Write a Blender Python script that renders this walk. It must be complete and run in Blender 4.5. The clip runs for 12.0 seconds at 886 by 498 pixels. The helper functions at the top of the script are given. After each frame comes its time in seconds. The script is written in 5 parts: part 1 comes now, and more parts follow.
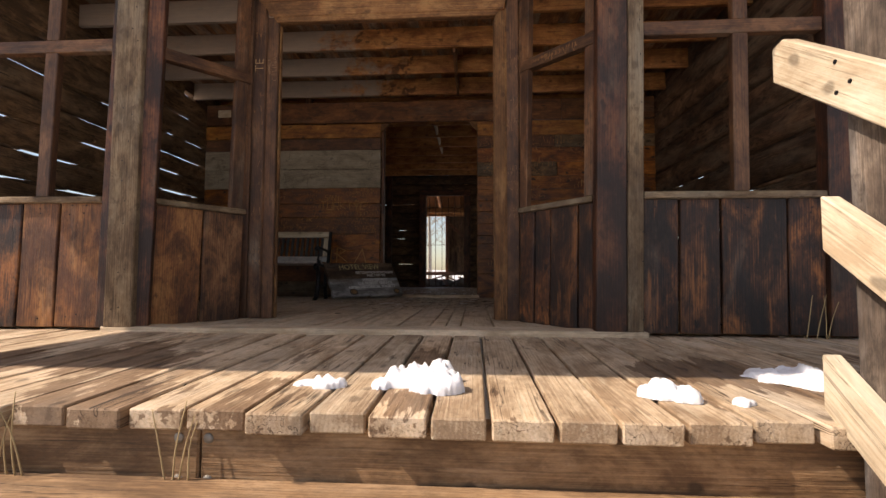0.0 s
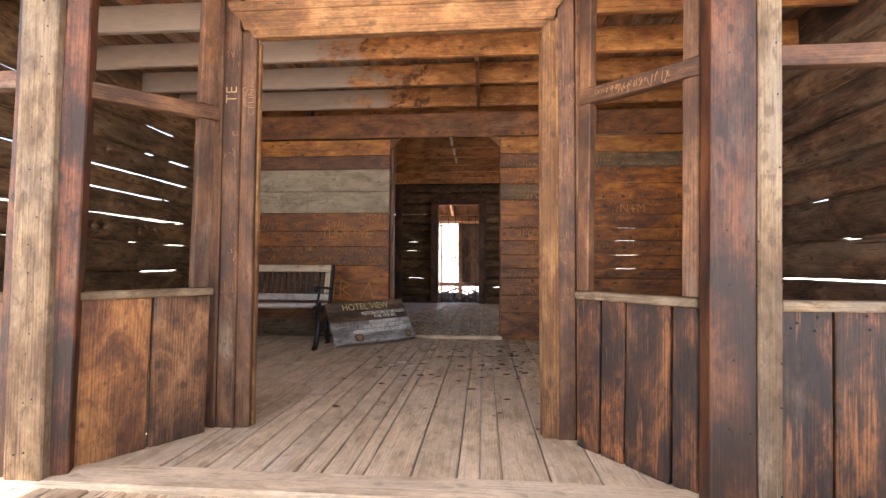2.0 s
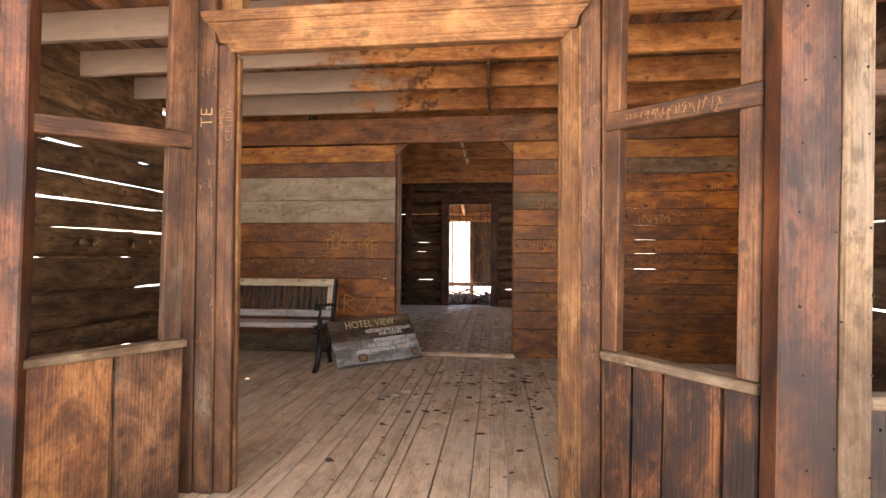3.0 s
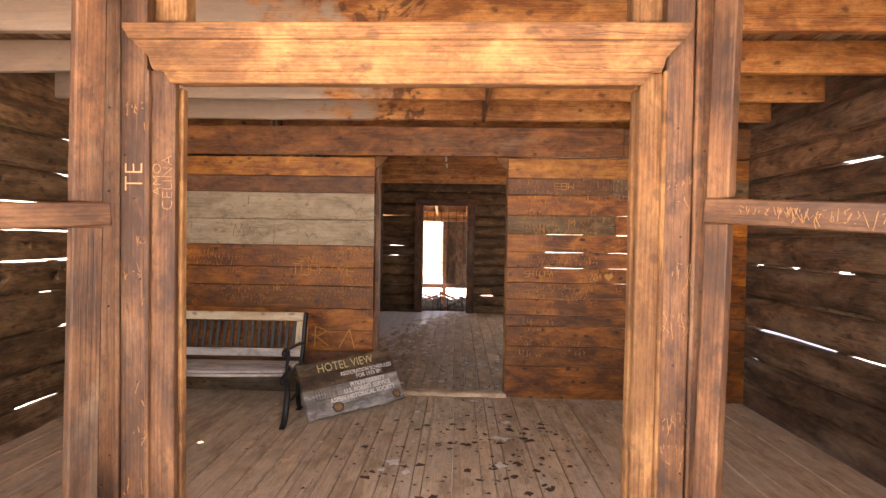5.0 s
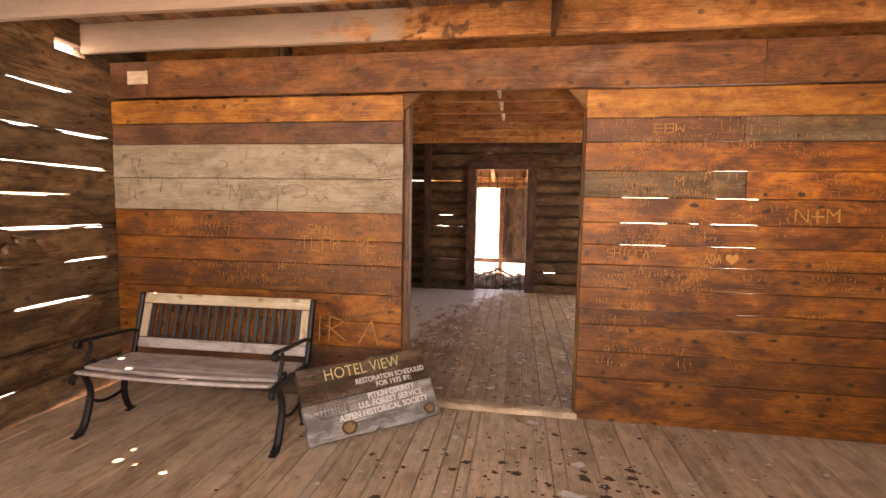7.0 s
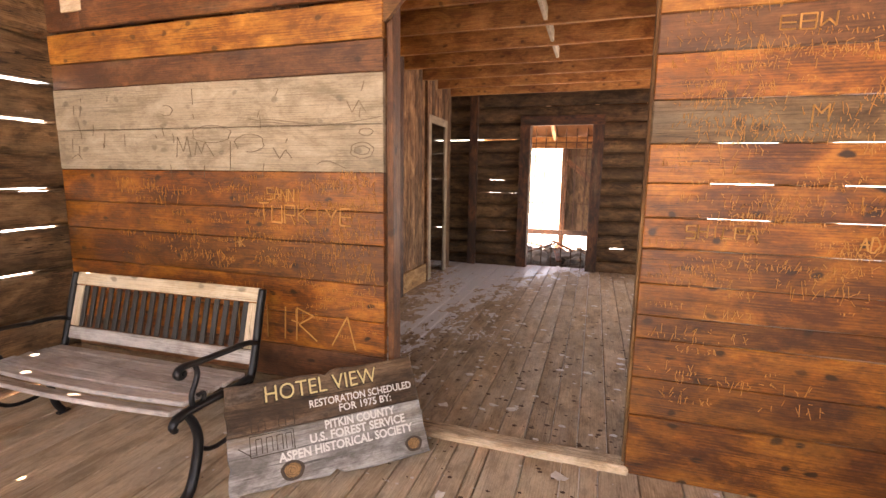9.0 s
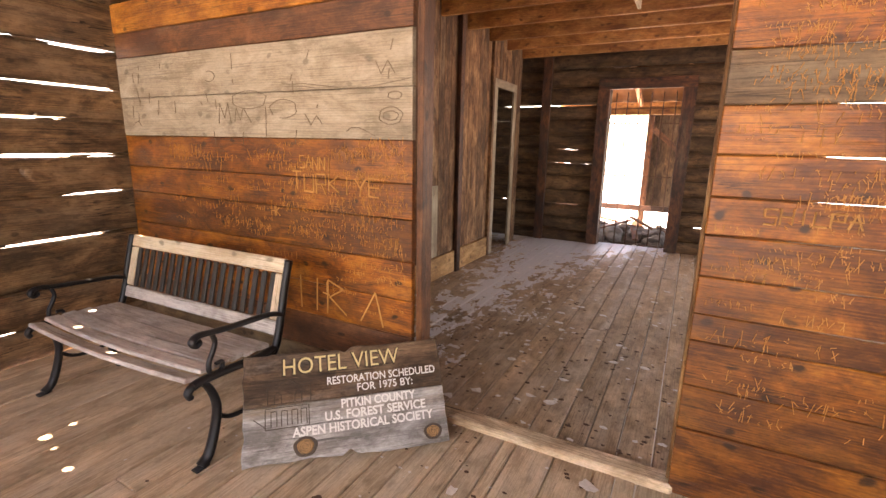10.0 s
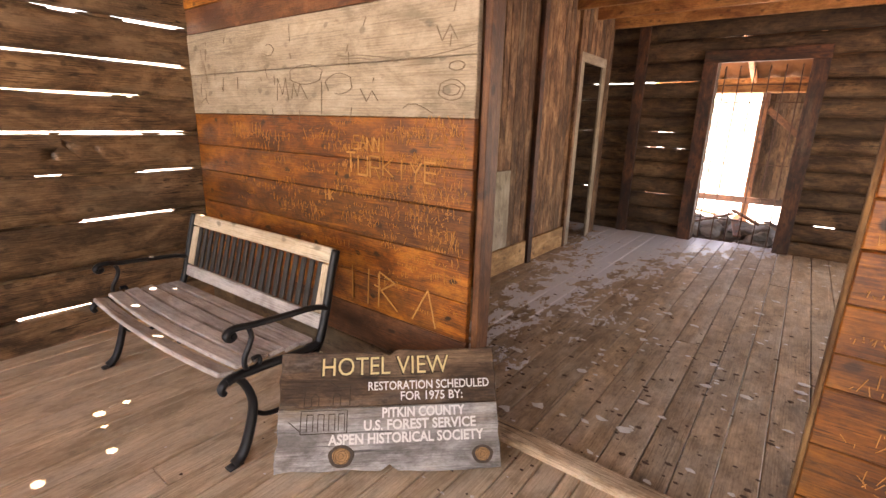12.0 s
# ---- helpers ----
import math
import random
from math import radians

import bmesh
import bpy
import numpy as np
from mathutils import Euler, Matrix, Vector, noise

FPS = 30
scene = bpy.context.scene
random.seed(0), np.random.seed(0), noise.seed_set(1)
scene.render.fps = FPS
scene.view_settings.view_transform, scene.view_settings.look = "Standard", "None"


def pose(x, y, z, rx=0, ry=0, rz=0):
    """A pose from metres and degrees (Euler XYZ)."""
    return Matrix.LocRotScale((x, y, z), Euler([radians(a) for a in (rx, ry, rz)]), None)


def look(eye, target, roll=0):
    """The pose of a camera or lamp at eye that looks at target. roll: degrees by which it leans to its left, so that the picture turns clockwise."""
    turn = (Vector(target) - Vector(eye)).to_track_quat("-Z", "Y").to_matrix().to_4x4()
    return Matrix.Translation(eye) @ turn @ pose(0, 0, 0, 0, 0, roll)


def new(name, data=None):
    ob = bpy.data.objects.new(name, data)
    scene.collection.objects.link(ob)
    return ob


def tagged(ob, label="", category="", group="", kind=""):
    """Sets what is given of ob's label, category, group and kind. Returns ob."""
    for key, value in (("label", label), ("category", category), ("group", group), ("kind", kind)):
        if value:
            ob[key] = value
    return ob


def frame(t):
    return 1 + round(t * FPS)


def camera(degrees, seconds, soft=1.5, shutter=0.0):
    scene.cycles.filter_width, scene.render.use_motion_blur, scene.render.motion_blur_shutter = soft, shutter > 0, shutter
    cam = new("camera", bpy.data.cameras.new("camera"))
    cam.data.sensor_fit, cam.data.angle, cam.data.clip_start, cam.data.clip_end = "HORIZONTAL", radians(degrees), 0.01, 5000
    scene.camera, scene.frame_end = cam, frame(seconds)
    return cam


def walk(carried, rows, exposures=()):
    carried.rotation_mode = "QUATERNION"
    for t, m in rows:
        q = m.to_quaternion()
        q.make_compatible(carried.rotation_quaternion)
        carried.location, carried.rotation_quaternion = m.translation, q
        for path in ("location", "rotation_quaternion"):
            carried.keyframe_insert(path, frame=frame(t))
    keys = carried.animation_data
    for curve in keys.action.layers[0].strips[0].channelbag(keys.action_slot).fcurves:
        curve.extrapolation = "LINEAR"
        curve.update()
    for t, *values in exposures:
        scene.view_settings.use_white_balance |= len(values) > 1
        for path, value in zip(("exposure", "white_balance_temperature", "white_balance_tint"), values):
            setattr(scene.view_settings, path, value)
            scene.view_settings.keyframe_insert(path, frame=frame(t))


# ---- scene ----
cam = camera(87.2, 12.0)
PATH = [
    (0, (0.204, 0.118, 0.282), (0.071, 2.111, 0.396), 0.2),
    (0.5, (0.157, 0.302, 0.462), (0.022, 2.293, 0.584), 0.2),
    (1, (0.228, 0.49, 0.542), (0.045, 2.479, 0.655), 0.2),
    (1.5, (0.149, 0.653, 0.667), (-0.032, 2.643, 0.769), 0.3),
    (2, (0.054, 0.823, 0.811), (-0.117, 2.814, 0.887), 0.3),
    (2.5, (0.118, 0.983, 0.874), (-0.109, 2.969, 0.938), 0.4),
    (2.7, (0.113, 1.044, 0.963), (-0.125, 3.029, 1.013), 0.4),
    (4.3, (-0.248, 1.479, 1.267), (-0.319, 3.477, 1.244), 0.6),
    (4.5, (-0.226, 1.566, 1.343), (-0.297, 3.564, 1.308), 0.9),
    (5, (-0.208, 1.643, 1.502), (-0.275, 3.641, 1.463), 0.9),
    (5.5, (-0.264, 1.866, 1.479), (-0.36, 3.863, 1.421), 0.8),
    (6, (-0.273, 2.148, 1.5), (-0.44, 4.139, 1.413), 0.8),
    (6.5, (-0.198, 2.502, 1.49), (-0.435, 4.485, 1.373), 0.9),
    (7, (-0.185, 2.78, 1.466), (-0.5, 4.748, 1.298), 1.0),
    (7.2, (-0.2, 2.927, 1.454), (-0.557, 4.886, 1.271), 0.9),
    (8.8, (0.009, 3.746, 1.403), (-0.55, 5.646, 1.122), 0.6),
    (9, (0.034, 3.85, 1.415), (-0.571, 5.731, 1.107), 0.8),
    (9.5, (0.108, 4.048, 1.423), (-0.647, 5.861, 1.049), 1.0),
    (10, (0.182, 4.141, 1.417), (-0.723, 5.869, 0.976), 1.2),
    (10.5, (0.215, 4.178, 1.39), (-0.82, 5.816, 0.898), 1.5),
    (11, (0.218, 4.197, 1.388), (-0.894, 5.773, 0.859), 1.6),
    (11.5, (0.212, 4.265, 1.379), (-0.929, 5.819, 0.849), 1.7),
    (12, (0.089, 4.441, 1.409), (-1.077, 5.98, 0.887), 1.6),
]
EXPOSURES = [(0, 0.2, 7500, 18), (0.5, 0.85, 7600, 19), (1.0, 1.5, 7500, 19), (1.5, 2.15, 7100, 18), (2.5, 2.4, 8000, 22), (4.5, 2.8, 8800, 27),
             (5.5, 2.9, 9500, 29), (6.5, 3.02, 10300, 31), (7.0, 3.3, 10600, 32), (9.0, 3.65, 9200, 28), (12.0, 3.7, 8900, 27)]
walk(cam, [(t, look(eye, target, roll)) for t, eye, target, roll in PATH], EXPOSURES)

# ---- light ----
world = bpy.data.worlds.new("sky")
scene.world = world
world.use_nodes = True
wn = world.node_tree.nodes
sky = wn.new("ShaderNodeTexSky")
sky.sky_type = "NISHITA"
sky.sun_disc = False
SUN_TO = Vector((0.72, 0.22, -0.82)).normalized()
sky.sun_elevation = math.asin(-SUN_TO.z)
sky.sun_rotation = math.atan2(-SUN_TO.x, -SUN_TO.y)
world.node_tree.links.new(sky.outputs[0], wn["Background"].inputs[0])
wn["Background"].inputs[1].default_value = 0.14
sun = new("sun", bpy.data.lights.new("sun", "SUN"))
sun.data.energy, sun.data.angle, sun.data.color = 5.0, radians(0.5), (1.0, 0.94, 0.85)
sun.rotation_mode = "QUATERNION"
sun.rotation_quaternion = SUN_TO.to_track_quat("-Z", "Y")
# added area lamp for the open sky and sunlit snow before the porch, lighting the room through the front openings
front_lamp = new("front_skylight", bpy.data.lights.new("front_skylight", "AREA"))
front_lamp.data.shape, front_lamp.data.size, front_lamp.data.size_y = "RECTANGLE", 5.6, 1.3
front_lamp.data.energy, front_lamp.data.color = 15.0, (1.0, 0.96, 0.92)
front_lamp.matrix_world = look((-0.4, 0.95, 2.62), (-0.4, 3.3, 0.0))
# added area lamps standing in for daylight at the rear room's unseen window openings
for wname, wloc, wto, wx, wy, power in (("east_window_light", (2.62, 9.35, 1.35), (0.0, 9.1, 0.5), 1.4, 1.0, 4.4), ("north_window_light", (1.98, 11.40, 1.35), (0.3, 8.6, 0.4), 0.75, 1.0, 2.3)):
    wl = new(wname, bpy.data.lights.new(wname, "AREA"))
    wl.data.shape, wl.data.size, wl.data.size_y = "RECTANGLE", wx, wy
    wl.data.energy, wl.data.color = power, (0.95, 0.97, 1.0)
    wl.matrix_world = look(wloc, wto)


# ---- materials ----
def ramp(nt, fac, stops):
    r = nt.nodes.new("ShaderNodeValToRGB")
    e = r.color_ramp.elements
    while len(e) < len(stops):
        e.new(0.5)
    for el, (p, c) in zip(e, stops):
        el.position, el.color = p, (*c, 1)
    nt.links.new(fac, r.inputs[0])
    return r.outputs[0]


def mix(nt, fac, a, b, mode="MIX"):
    m = nt.nodes.new("ShaderNodeMix")
    m.data_type, m.blend_type = "RGBA", mode
    for sock, v in ((m.inputs[0], fac), (m.inputs[6], a), (m.inputs[7], b)):
        if hasattr(v, "links"):
            nt.links.new(v, sock)
        elif isinstance(v, (int, float)):
            sock.default_value = v
        else:
            sock.default_value = (*v, 1)
    return m.outputs[2]


def noise_node(nt, vec, scale, detail=4, rough=0.55, distort=0.0):
    n = nt.nodes.new("ShaderNodeTexNoise")
    n.inputs["Scale"].default_value, n.inputs["Detail"].default_value = scale, detail
    n.inputs["Roughness"].default_value, n.inputs["Distortion"].default_value = rough, distort
    nt.links.new(vec, n.inputs["Vector"])
    return n.outputs["Fac"]


def math_node(nt, op, a, b):
    m = nt.nodes.new("ShaderNodeMath")
    m.operation = op
    for sock, v in zip(m.inputs, (a, b)):
        if hasattr(v, "links"):
            nt.links.new(v, sock)
        else:
            sock.default_value = v
    return m.outputs[0]


def material(name, rough=0.8, metal=0.0):
    m = bpy.data.materials.new(name)
    m.use_nodes = True
    b = m.node_tree.nodes["Principled BSDF"]
    b.inputs["Roughness"].default_value, b.inputs["Metallic"].default_value = rough, metal
    return m, m.node_tree, b


def bump(nt, b, height, dist=0.004, strength=0.6):
    n = nt.nodes.new("ShaderNodeBump")
    n.inputs["Strength"].default_value, n.inputs["Distance"].default_value = strength, dist
    nt.links.new(height, n.inputs["Height"])
    nt.links.new(n.outputs[0], b.inputs["Normal"])


def wood(name, dark, mid, light, grey=None, grey_amount=0.0, knots=0.5, rough=0.75, spread=0.35, relief=0.003, stain=0.5, grain=60.0, gloss_var=0.1, island=False, west_grey=None, cracks=0.6, adze=0.0, dirt=0.5):
    """Sawn timber whose grain runs along the piece's local x; each piece has its own tone and figure."""
    m, nt, b = material(name, rough)
    tc = nt.nodes.new("ShaderNodeTexCoord")
    info = nt.nodes.new("ShaderNodeObjectInfo")
    own = info.outputs["Random"]
    if island:
        own = nt.nodes.new("ShaderNodeNewGeometry").outputs["Random Per Island"]
    off = nt.nodes.new("ShaderNodeVectorMath")
    off.operation = "MULTIPLY_ADD"
    rnd = nt.nodes.new("ShaderNodeCombineXYZ")
    for i, k in enumerate((37.0, 61.0, 23.0)):
        nt.links.new(math_node(nt, "MULTIPLY", own, k), rnd.inputs[i])
    off.inputs[1].default_value = (1, 1, 1)
    nt.links.new(tc.outputs["Object"], off.inputs[0])
    nt.links.new(rnd.outputs[0], off.inputs[2])
    v = off.outputs[0]
    def along(k):
        mpx = nt.nodes.new("ShaderNodeMapping")
        mpx.inputs["Scale"].default_value = (k, 1, 1)
        nt.links.new(v, mpx.inputs["Vector"])
        return mpx.outputs[0]

    fine = noise_node(nt, along(0.014), grain * 4.0, 4, 0.6, 0.1)
    figure = noise_node(nt, along(0.42), 7.0, 8, 0.7, 0.5)
    rings = nt.nodes.new("ShaderNodeTexWave")
    rings.wave_type, rings.bands_direction = "BANDS", "Z"
    for key, val in (("Scale", grain * 0.42), ("Distortion", 16.0), ("Detail", 4.0), ("Detail Scale", 0.25), ("Detail Roughness", 0.55)):
        rings.inputs[key].default_value = val
    nt.links.new(along(0.07), rings.inputs["Vector"])
    blotch = noise_node(nt, along(0.7), 3.2, 7, 0.68, 0.3)
    speck = noise_node(nt, along(0.5), 24.0, 6, 0.72, 0.2)
    mixf = math_node(nt, "ADD", math_node(nt, "MULTIPLY", fine, 0.22), math_node(nt, "ADD", math_node(nt, "MULTIPLY", rings.outputs["Fac"], 0.035), math_node(nt, "MULTIPLY", figure, 0.74)))
    col = ramp(nt, mixf, [(0.42, dark), (0.51, mid), (0.60, light)])
    tone = ramp(nt, own, [(0.0, (1 - spread,) * 3), (1.0, (1 + spread * 0.6, 1 + spread * 0.5, 1 + spread * 0.4))])
    col = mix(nt, 1.0, col, tone, "MULTIPLY")
    if grey:
        mp3 = nt.nodes.new("ShaderNodeMapping")
        mp3.inputs["Scale"].default_value = (0.25, 1, 1)
        nt.links.new(v, mp3.inputs["Vector"])
        w = noise_node(nt, mp3.outputs[0], 5.0, 5, 0.6, 0.4)
        gmask = ramp(nt, w, [(max(0.0, 0.62 - grey_amount * 0.5), (0, 0, 0)), (min(1.0, 0.82 - grey_amount * 0.5), (1, 1, 1))])
        gcol = mix(nt, fine, tuple(0.6 * c for c in grey), tuple(1.25 * c for c in grey))
        col = mix(nt, gmask, col, gcol)
    if stain:
        streak = noise_node(nt, along(0.4), 6.5, 8, 0.7, 0.5)
        smask = ramp(nt, math_node(nt, "ADD", math_node(nt, "MULTIPLY", streak, 0.5), math_node(nt, "MULTIPLY", blotch, 0.5)), [(0.46, (0, 0, 0)), (0.58, (1, 1, 1))])
        col = mix(nt, math_node(nt, "MULTIPLY", smask, stain), col, tuple(0.5 * c for c in dark))
        pmask = ramp(nt, speck, [(0.53, (0, 0, 0)), (0.64, (1, 1, 1))])
        col = mix(nt, math_node(nt, "MULTIPLY", pmask, min(0.7, stain)), col, tuple(0.6 * c for c in dark))
    if knots:
        vor = nt.nodes.new("ShaderNodeTexVoronoi")
        vor.inputs["Scale"].default_value = 4.2
        flat = nt.nodes.new("ShaderNodeSeparateXYZ")
        nt.links.new(v, flat.inputs[0])
        mk = nt.nodes.new("ShaderNodeCombineXYZ")
        nt.links.new(math_node(nt, "MULTIPLY", flat.outputs[0], 0.62), mk.inputs[0])
        nt.links.new(flat.outputs[2], mk.inputs[1])
        vor.voronoi_dimensions = "2D"
        warp = nt.nodes.new("ShaderNodeVectorMath")
        warp.operation = "ADD"
        wn2 = nt.nodes.new("ShaderNodeTexNoise")
        wn2.inputs["Scale"].default_value = 9.0
        nt.links.new(v, wn2.inputs["Vector"])
        sc2 = nt.nodes.new("ShaderNodeVectorMath")
        sc2.operation = "SCALE"
        sc2.inputs["Scale"].default_value = 0.05
        nt.links.new(wn2.outputs["Color"], sc2.inputs[0])
        nt.links.new(mk.outputs[0], warp.inputs[0])
        nt.links.new(sc2.outputs[0], warp.inputs[1])
        nt.links.new(warp.outputs[0], vor.inputs["Vector"])
        vor.inputs["Scale"].default_value = 7.5
        kn = ramp(nt, vor.outputs["Distance"], [(0.07, (1, 1, 1)), (0.10, (0.55, 0.55, 0.55)), (0.125, (0.12, 0.12, 0.12)), (0.20, (0, 0, 0))])
        pick = ramp(nt, vor.outputs["Color"], [(0.55, (0, 0, 0)), (0.60, (1, 1, 1))])
        kn = math_node(nt, "MULTIPLY", kn, pick)
        col = mix(nt, math_node(nt, "MULTIPLY", kn, knots), col, tuple(0.3 * c for c in dark))
    if cracks:
        cn = noise_node(nt, along(0.03), 26.0, 3, 0.55, 0.5)
        cm = ramp(nt, math_node(nt, "ABSOLUTE", math_node(nt, "SUBTRACT", cn, 0.5), 0.0), [(0.004, (1, 1, 1)), (0.012, (0, 0, 0))])
        where = ramp(nt, noise_node(nt, along(0.4), 4.0, 3, 0.5), [(0.5, (0, 0, 0)), (0.58, (1, 1, 1))])
        col = mix(nt, math_node(nt, "MULTIPLY", math_node(nt, "MULTIPLY", cm, where), cracks), col, tuple(0.25 * c for c in dark))
    pores = noise_node(nt, along(0.02), grain * 2.2, 3, 0.6, 0.3)
    pm = ramp(nt, pores, [(0.36, (1, 1, 1)), (0.43, (0, 0, 0))])
    col = mix(nt, math_node(nt, "MULTIPLY", pm, 0.35), col, tuple(0.55 * c for c in dark))
    grime = noise_node(nt, along(0.6), 11.0, 9, 0.74, 0.4)
    col = mix(nt, dirt, col, ramp(nt, grime, [(0.36, (0.58, 0.56, 0.54)), (0.50, (1, 1, 1)), (0.66, (1.22, 1.20, 1.16))]), "MULTIPLY")
    grit = noise_node(nt, along(0.35), 120.0, 3, 0.65)
    col = mix(nt, dirt * 0.8, col, ramp(nt, grit, [(0.33, (0.66, 0.66, 0.66)), (0.5, (1, 1, 1)), (0.68, (1.2, 1.2, 1.2))]), "MULTIPLY")
    scuff = ramp(nt, noise_node(nt, along(0.06), 34.0, 5, 0.7, 0.2), [(0.60, (0, 0, 0)), (0.70, (1, 1, 1))])
    col = mix(nt, math_node(nt, "MULTIPLY", scuff, 0.4), col, tuple(min(0.8, 1.25 * c) for c in light))
    if west_grey:
        g = nt.nodes.new("ShaderNodeNewGeometry")
        sep = nt.nodes.new("ShaderNodeSeparateXYZ")
        nt.links.new(g.outputs["Position"], sep.inputs[0])
        wob = noise_node(nt, v, 4.0, 5, 0.6)
        edge = math_node(nt, "ADD", math_node(nt, "MULTIPLY", wob, 3.0), sep.outputs[0])
        gm = ramp(nt, edge, [(0.15, (1, 1, 1)), (0.55, (0, 0, 0))])
        rim_m = ramp(nt, edge, [(0.45, (0, 0, 0)), (0.6, (1, 1, 1)), (0.8, (1, 1, 1)), (0.95, (0, 0, 0))])
        spots = ramp(nt, noise_node(nt, v, 4.5, 5, 0.6, 0.8), [(0.50, (0, 0, 0)), (0.54, (1, 1, 1))])
        col = mix(nt, math_node(nt, "MULTIPLY", gm, 0.8), col, mix(nt, fine, tuple(0.75 * c for c in west_grey), tuple(1.2 * c for c in west_grey)))
        col = mix(nt, math_node(nt, "MULTIPLY", math_node(nt, "MULTIPLY", rim_m, spots), 0.85), col, tuple(0.3 * c for c in dark))
    nt.links.new(col, b.inputs["Base Color"])
    h = math_node(nt, "ADD", math_node(nt, "MULTIPLY", fine, 0.8), math_node(nt, "ADD", math_node(nt, "MULTIPLY", rings.outputs["Fac"], 0.05), math_node(nt, "MULTIPLY", speck, 0.6)))
    h = math_node(nt, "SUBTRACT", math_node(nt, "ADD", h, math_node(nt, "MULTIPLY", grit, 0.5)), math_node(nt, "MULTIPLY", pm, 0.5))
    if adze:
        facet = nt.nodes.new("ShaderNodeTexVoronoi")
        facet.feature = "SMOOTH_F1"
        facet.inputs["Scale"].default_value = 7.0
        nt.links.new(along(1.3), facet.inputs["Vector"])
        h = math_node(nt, "ADD", h, math_node(nt, "MULTIPLY", facet.outputs["Distance"], adze))
    bump(nt, b, h, relief)
    rr = nt.nodes.new("ShaderNodeMapRange")
    rr.inputs[3].default_value, rr.inputs[4].default_value = rough - gloss_var, min(1.0, rough + gloss_var)
    nt.links.new(blotch, rr.inputs[0])
    nt.links.new(rr.outputs[0], b.inputs["Roughness"])
    return m


def plain(name, col, rough=0.6, metal=0.0, vary=0.25, scale=14.0, relief=0.001, emit=0.0):
    m, nt, b = material(name, rough, metal)
    tc = nt.nodes.new("ShaderNodeTexCoord")
    n = noise_node(nt, tc.outputs["Object"], scale, 5, 0.6)
    c = mix(nt, n, tuple(v * (1 - vary) for v in col), tuple(min(1, v * (1 + vary)) for v in col))
    nt.links.new(c, b.inputs["Base Color"])
    if relief:
        bump(nt, b, n, relief)
    return m


M_DECK = wood("deck_wood", (0.36, 0.245, 0.15), (0.60, 0.455, 0.305), (0.72, 0.575, 0.42), (0.60, 0.50, 0.39), 0.12, 0.6, 0.8, 0.2, 0.004, 0.22, cracks=1.0, dirt=0.45)
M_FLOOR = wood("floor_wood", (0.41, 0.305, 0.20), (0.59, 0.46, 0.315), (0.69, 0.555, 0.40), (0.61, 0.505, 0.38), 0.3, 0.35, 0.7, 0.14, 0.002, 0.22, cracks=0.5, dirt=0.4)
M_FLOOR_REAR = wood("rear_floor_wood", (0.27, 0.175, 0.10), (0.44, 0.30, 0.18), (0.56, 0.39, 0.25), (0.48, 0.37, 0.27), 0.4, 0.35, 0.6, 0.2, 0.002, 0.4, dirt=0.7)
M_BEAM = wood("beam_wood", (0.19, 0.105, 0.050), (0.36, 0.215, 0.108), (0.48, 0.31, 0.175), None, 0, 0.85, 0.8, 0.2, 0.004, 0.45, cracks=0.8)
M_POST = wood("post_wood", (0.026, 0.009, 0.0045), (0.10, 0.032, 0.0125), (0.19, 0.07, 0.027), (0.15, 0.10, 0.065), 0.08, 0.7, 0.55, 0.25, 0.003, 0.7, cracks=0.9)
M_CASING = wood("casing_wood", (0.0546, 0.02106, 0.00858), (0.1287, 0.0546, 0.02184), (0.2028, 0.0975, 0.0429), (0.2028, 0.1482, 0.1014), 0.10, 0.5, 0.6, 0.25, 0.002, 0.6)
M_PALE_POST = wood("weathered_post_wood", (0.1105, 0.06375, 0.0323), (0.2295, 0.153, 0.085), (0.323, 0.238, 0.1445), (0.221, 0.1785, 0.1275), 0.3, 0.5, 0.8, 0.2, 0.004, 0.6)
M_WAINSCOT = wood("wainscot_wood", (0.014, 0.006, 0.005), (0.095, 0.033, 0.012), (0.36, 0.135, 0.040), (0.14, 0.10, 0.075), 0.08, 0.8, 0.6, 0.35, 0.004, 0.95, cracks=0.9)
M_WAIN_ORANGE = wood("orange_wainscot_wood", (0.104, 0.036, 0.0144), (0.256, 0.104, 0.0336), (0.384, 0.176, 0.06), (0.208, 0.16, 0.12), 0.12, 0.5, 0.65, 0.2, 0.004, 0.85)
M_WAIN_BROWN = wood("brown_wainscot_wood", (0.05, 0.022, 0.011), (0.15, 0.066, 0.028), (0.27, 0.135, 0.062), (0.20, 0.15, 0.10), 0.2, 0.6, 0.7, 0.2, 0.004, 0.7)
M_WAIN_PALE = wood("pale_wainscot_wood", (0.18, 0.11, 0.06), (0.32, 0.22, 0.13), (0.44, 0.32, 0.20), (0.30, 0.25, 0.19), 0.2, 0.4, 0.75, 0.15, 0.004, 0.5)
M_BOARDWALL = wood("old_board_wood", (0.085, 0.037, 0.016), (0.25, 0.128, 0.060), (0.42, 0.25, 0.13), (0.36, 0.245, 0.145), 0.06, 0.6, 0.8, 0.5, 0.004, 0.6, cracks=0.8)
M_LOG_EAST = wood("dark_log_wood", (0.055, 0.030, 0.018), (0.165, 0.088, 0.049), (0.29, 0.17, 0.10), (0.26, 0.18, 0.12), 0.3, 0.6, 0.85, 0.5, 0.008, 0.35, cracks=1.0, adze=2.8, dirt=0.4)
M_TRIM = wood("door_trim_wood", (0.115, 0.048, 0.016), (0.225, 0.105, 0.038), (0.32, 0.172, 0.07), None, 0, 0.5, 0.8, 0.15, 0.002, 0.5, gloss_var=0.05)
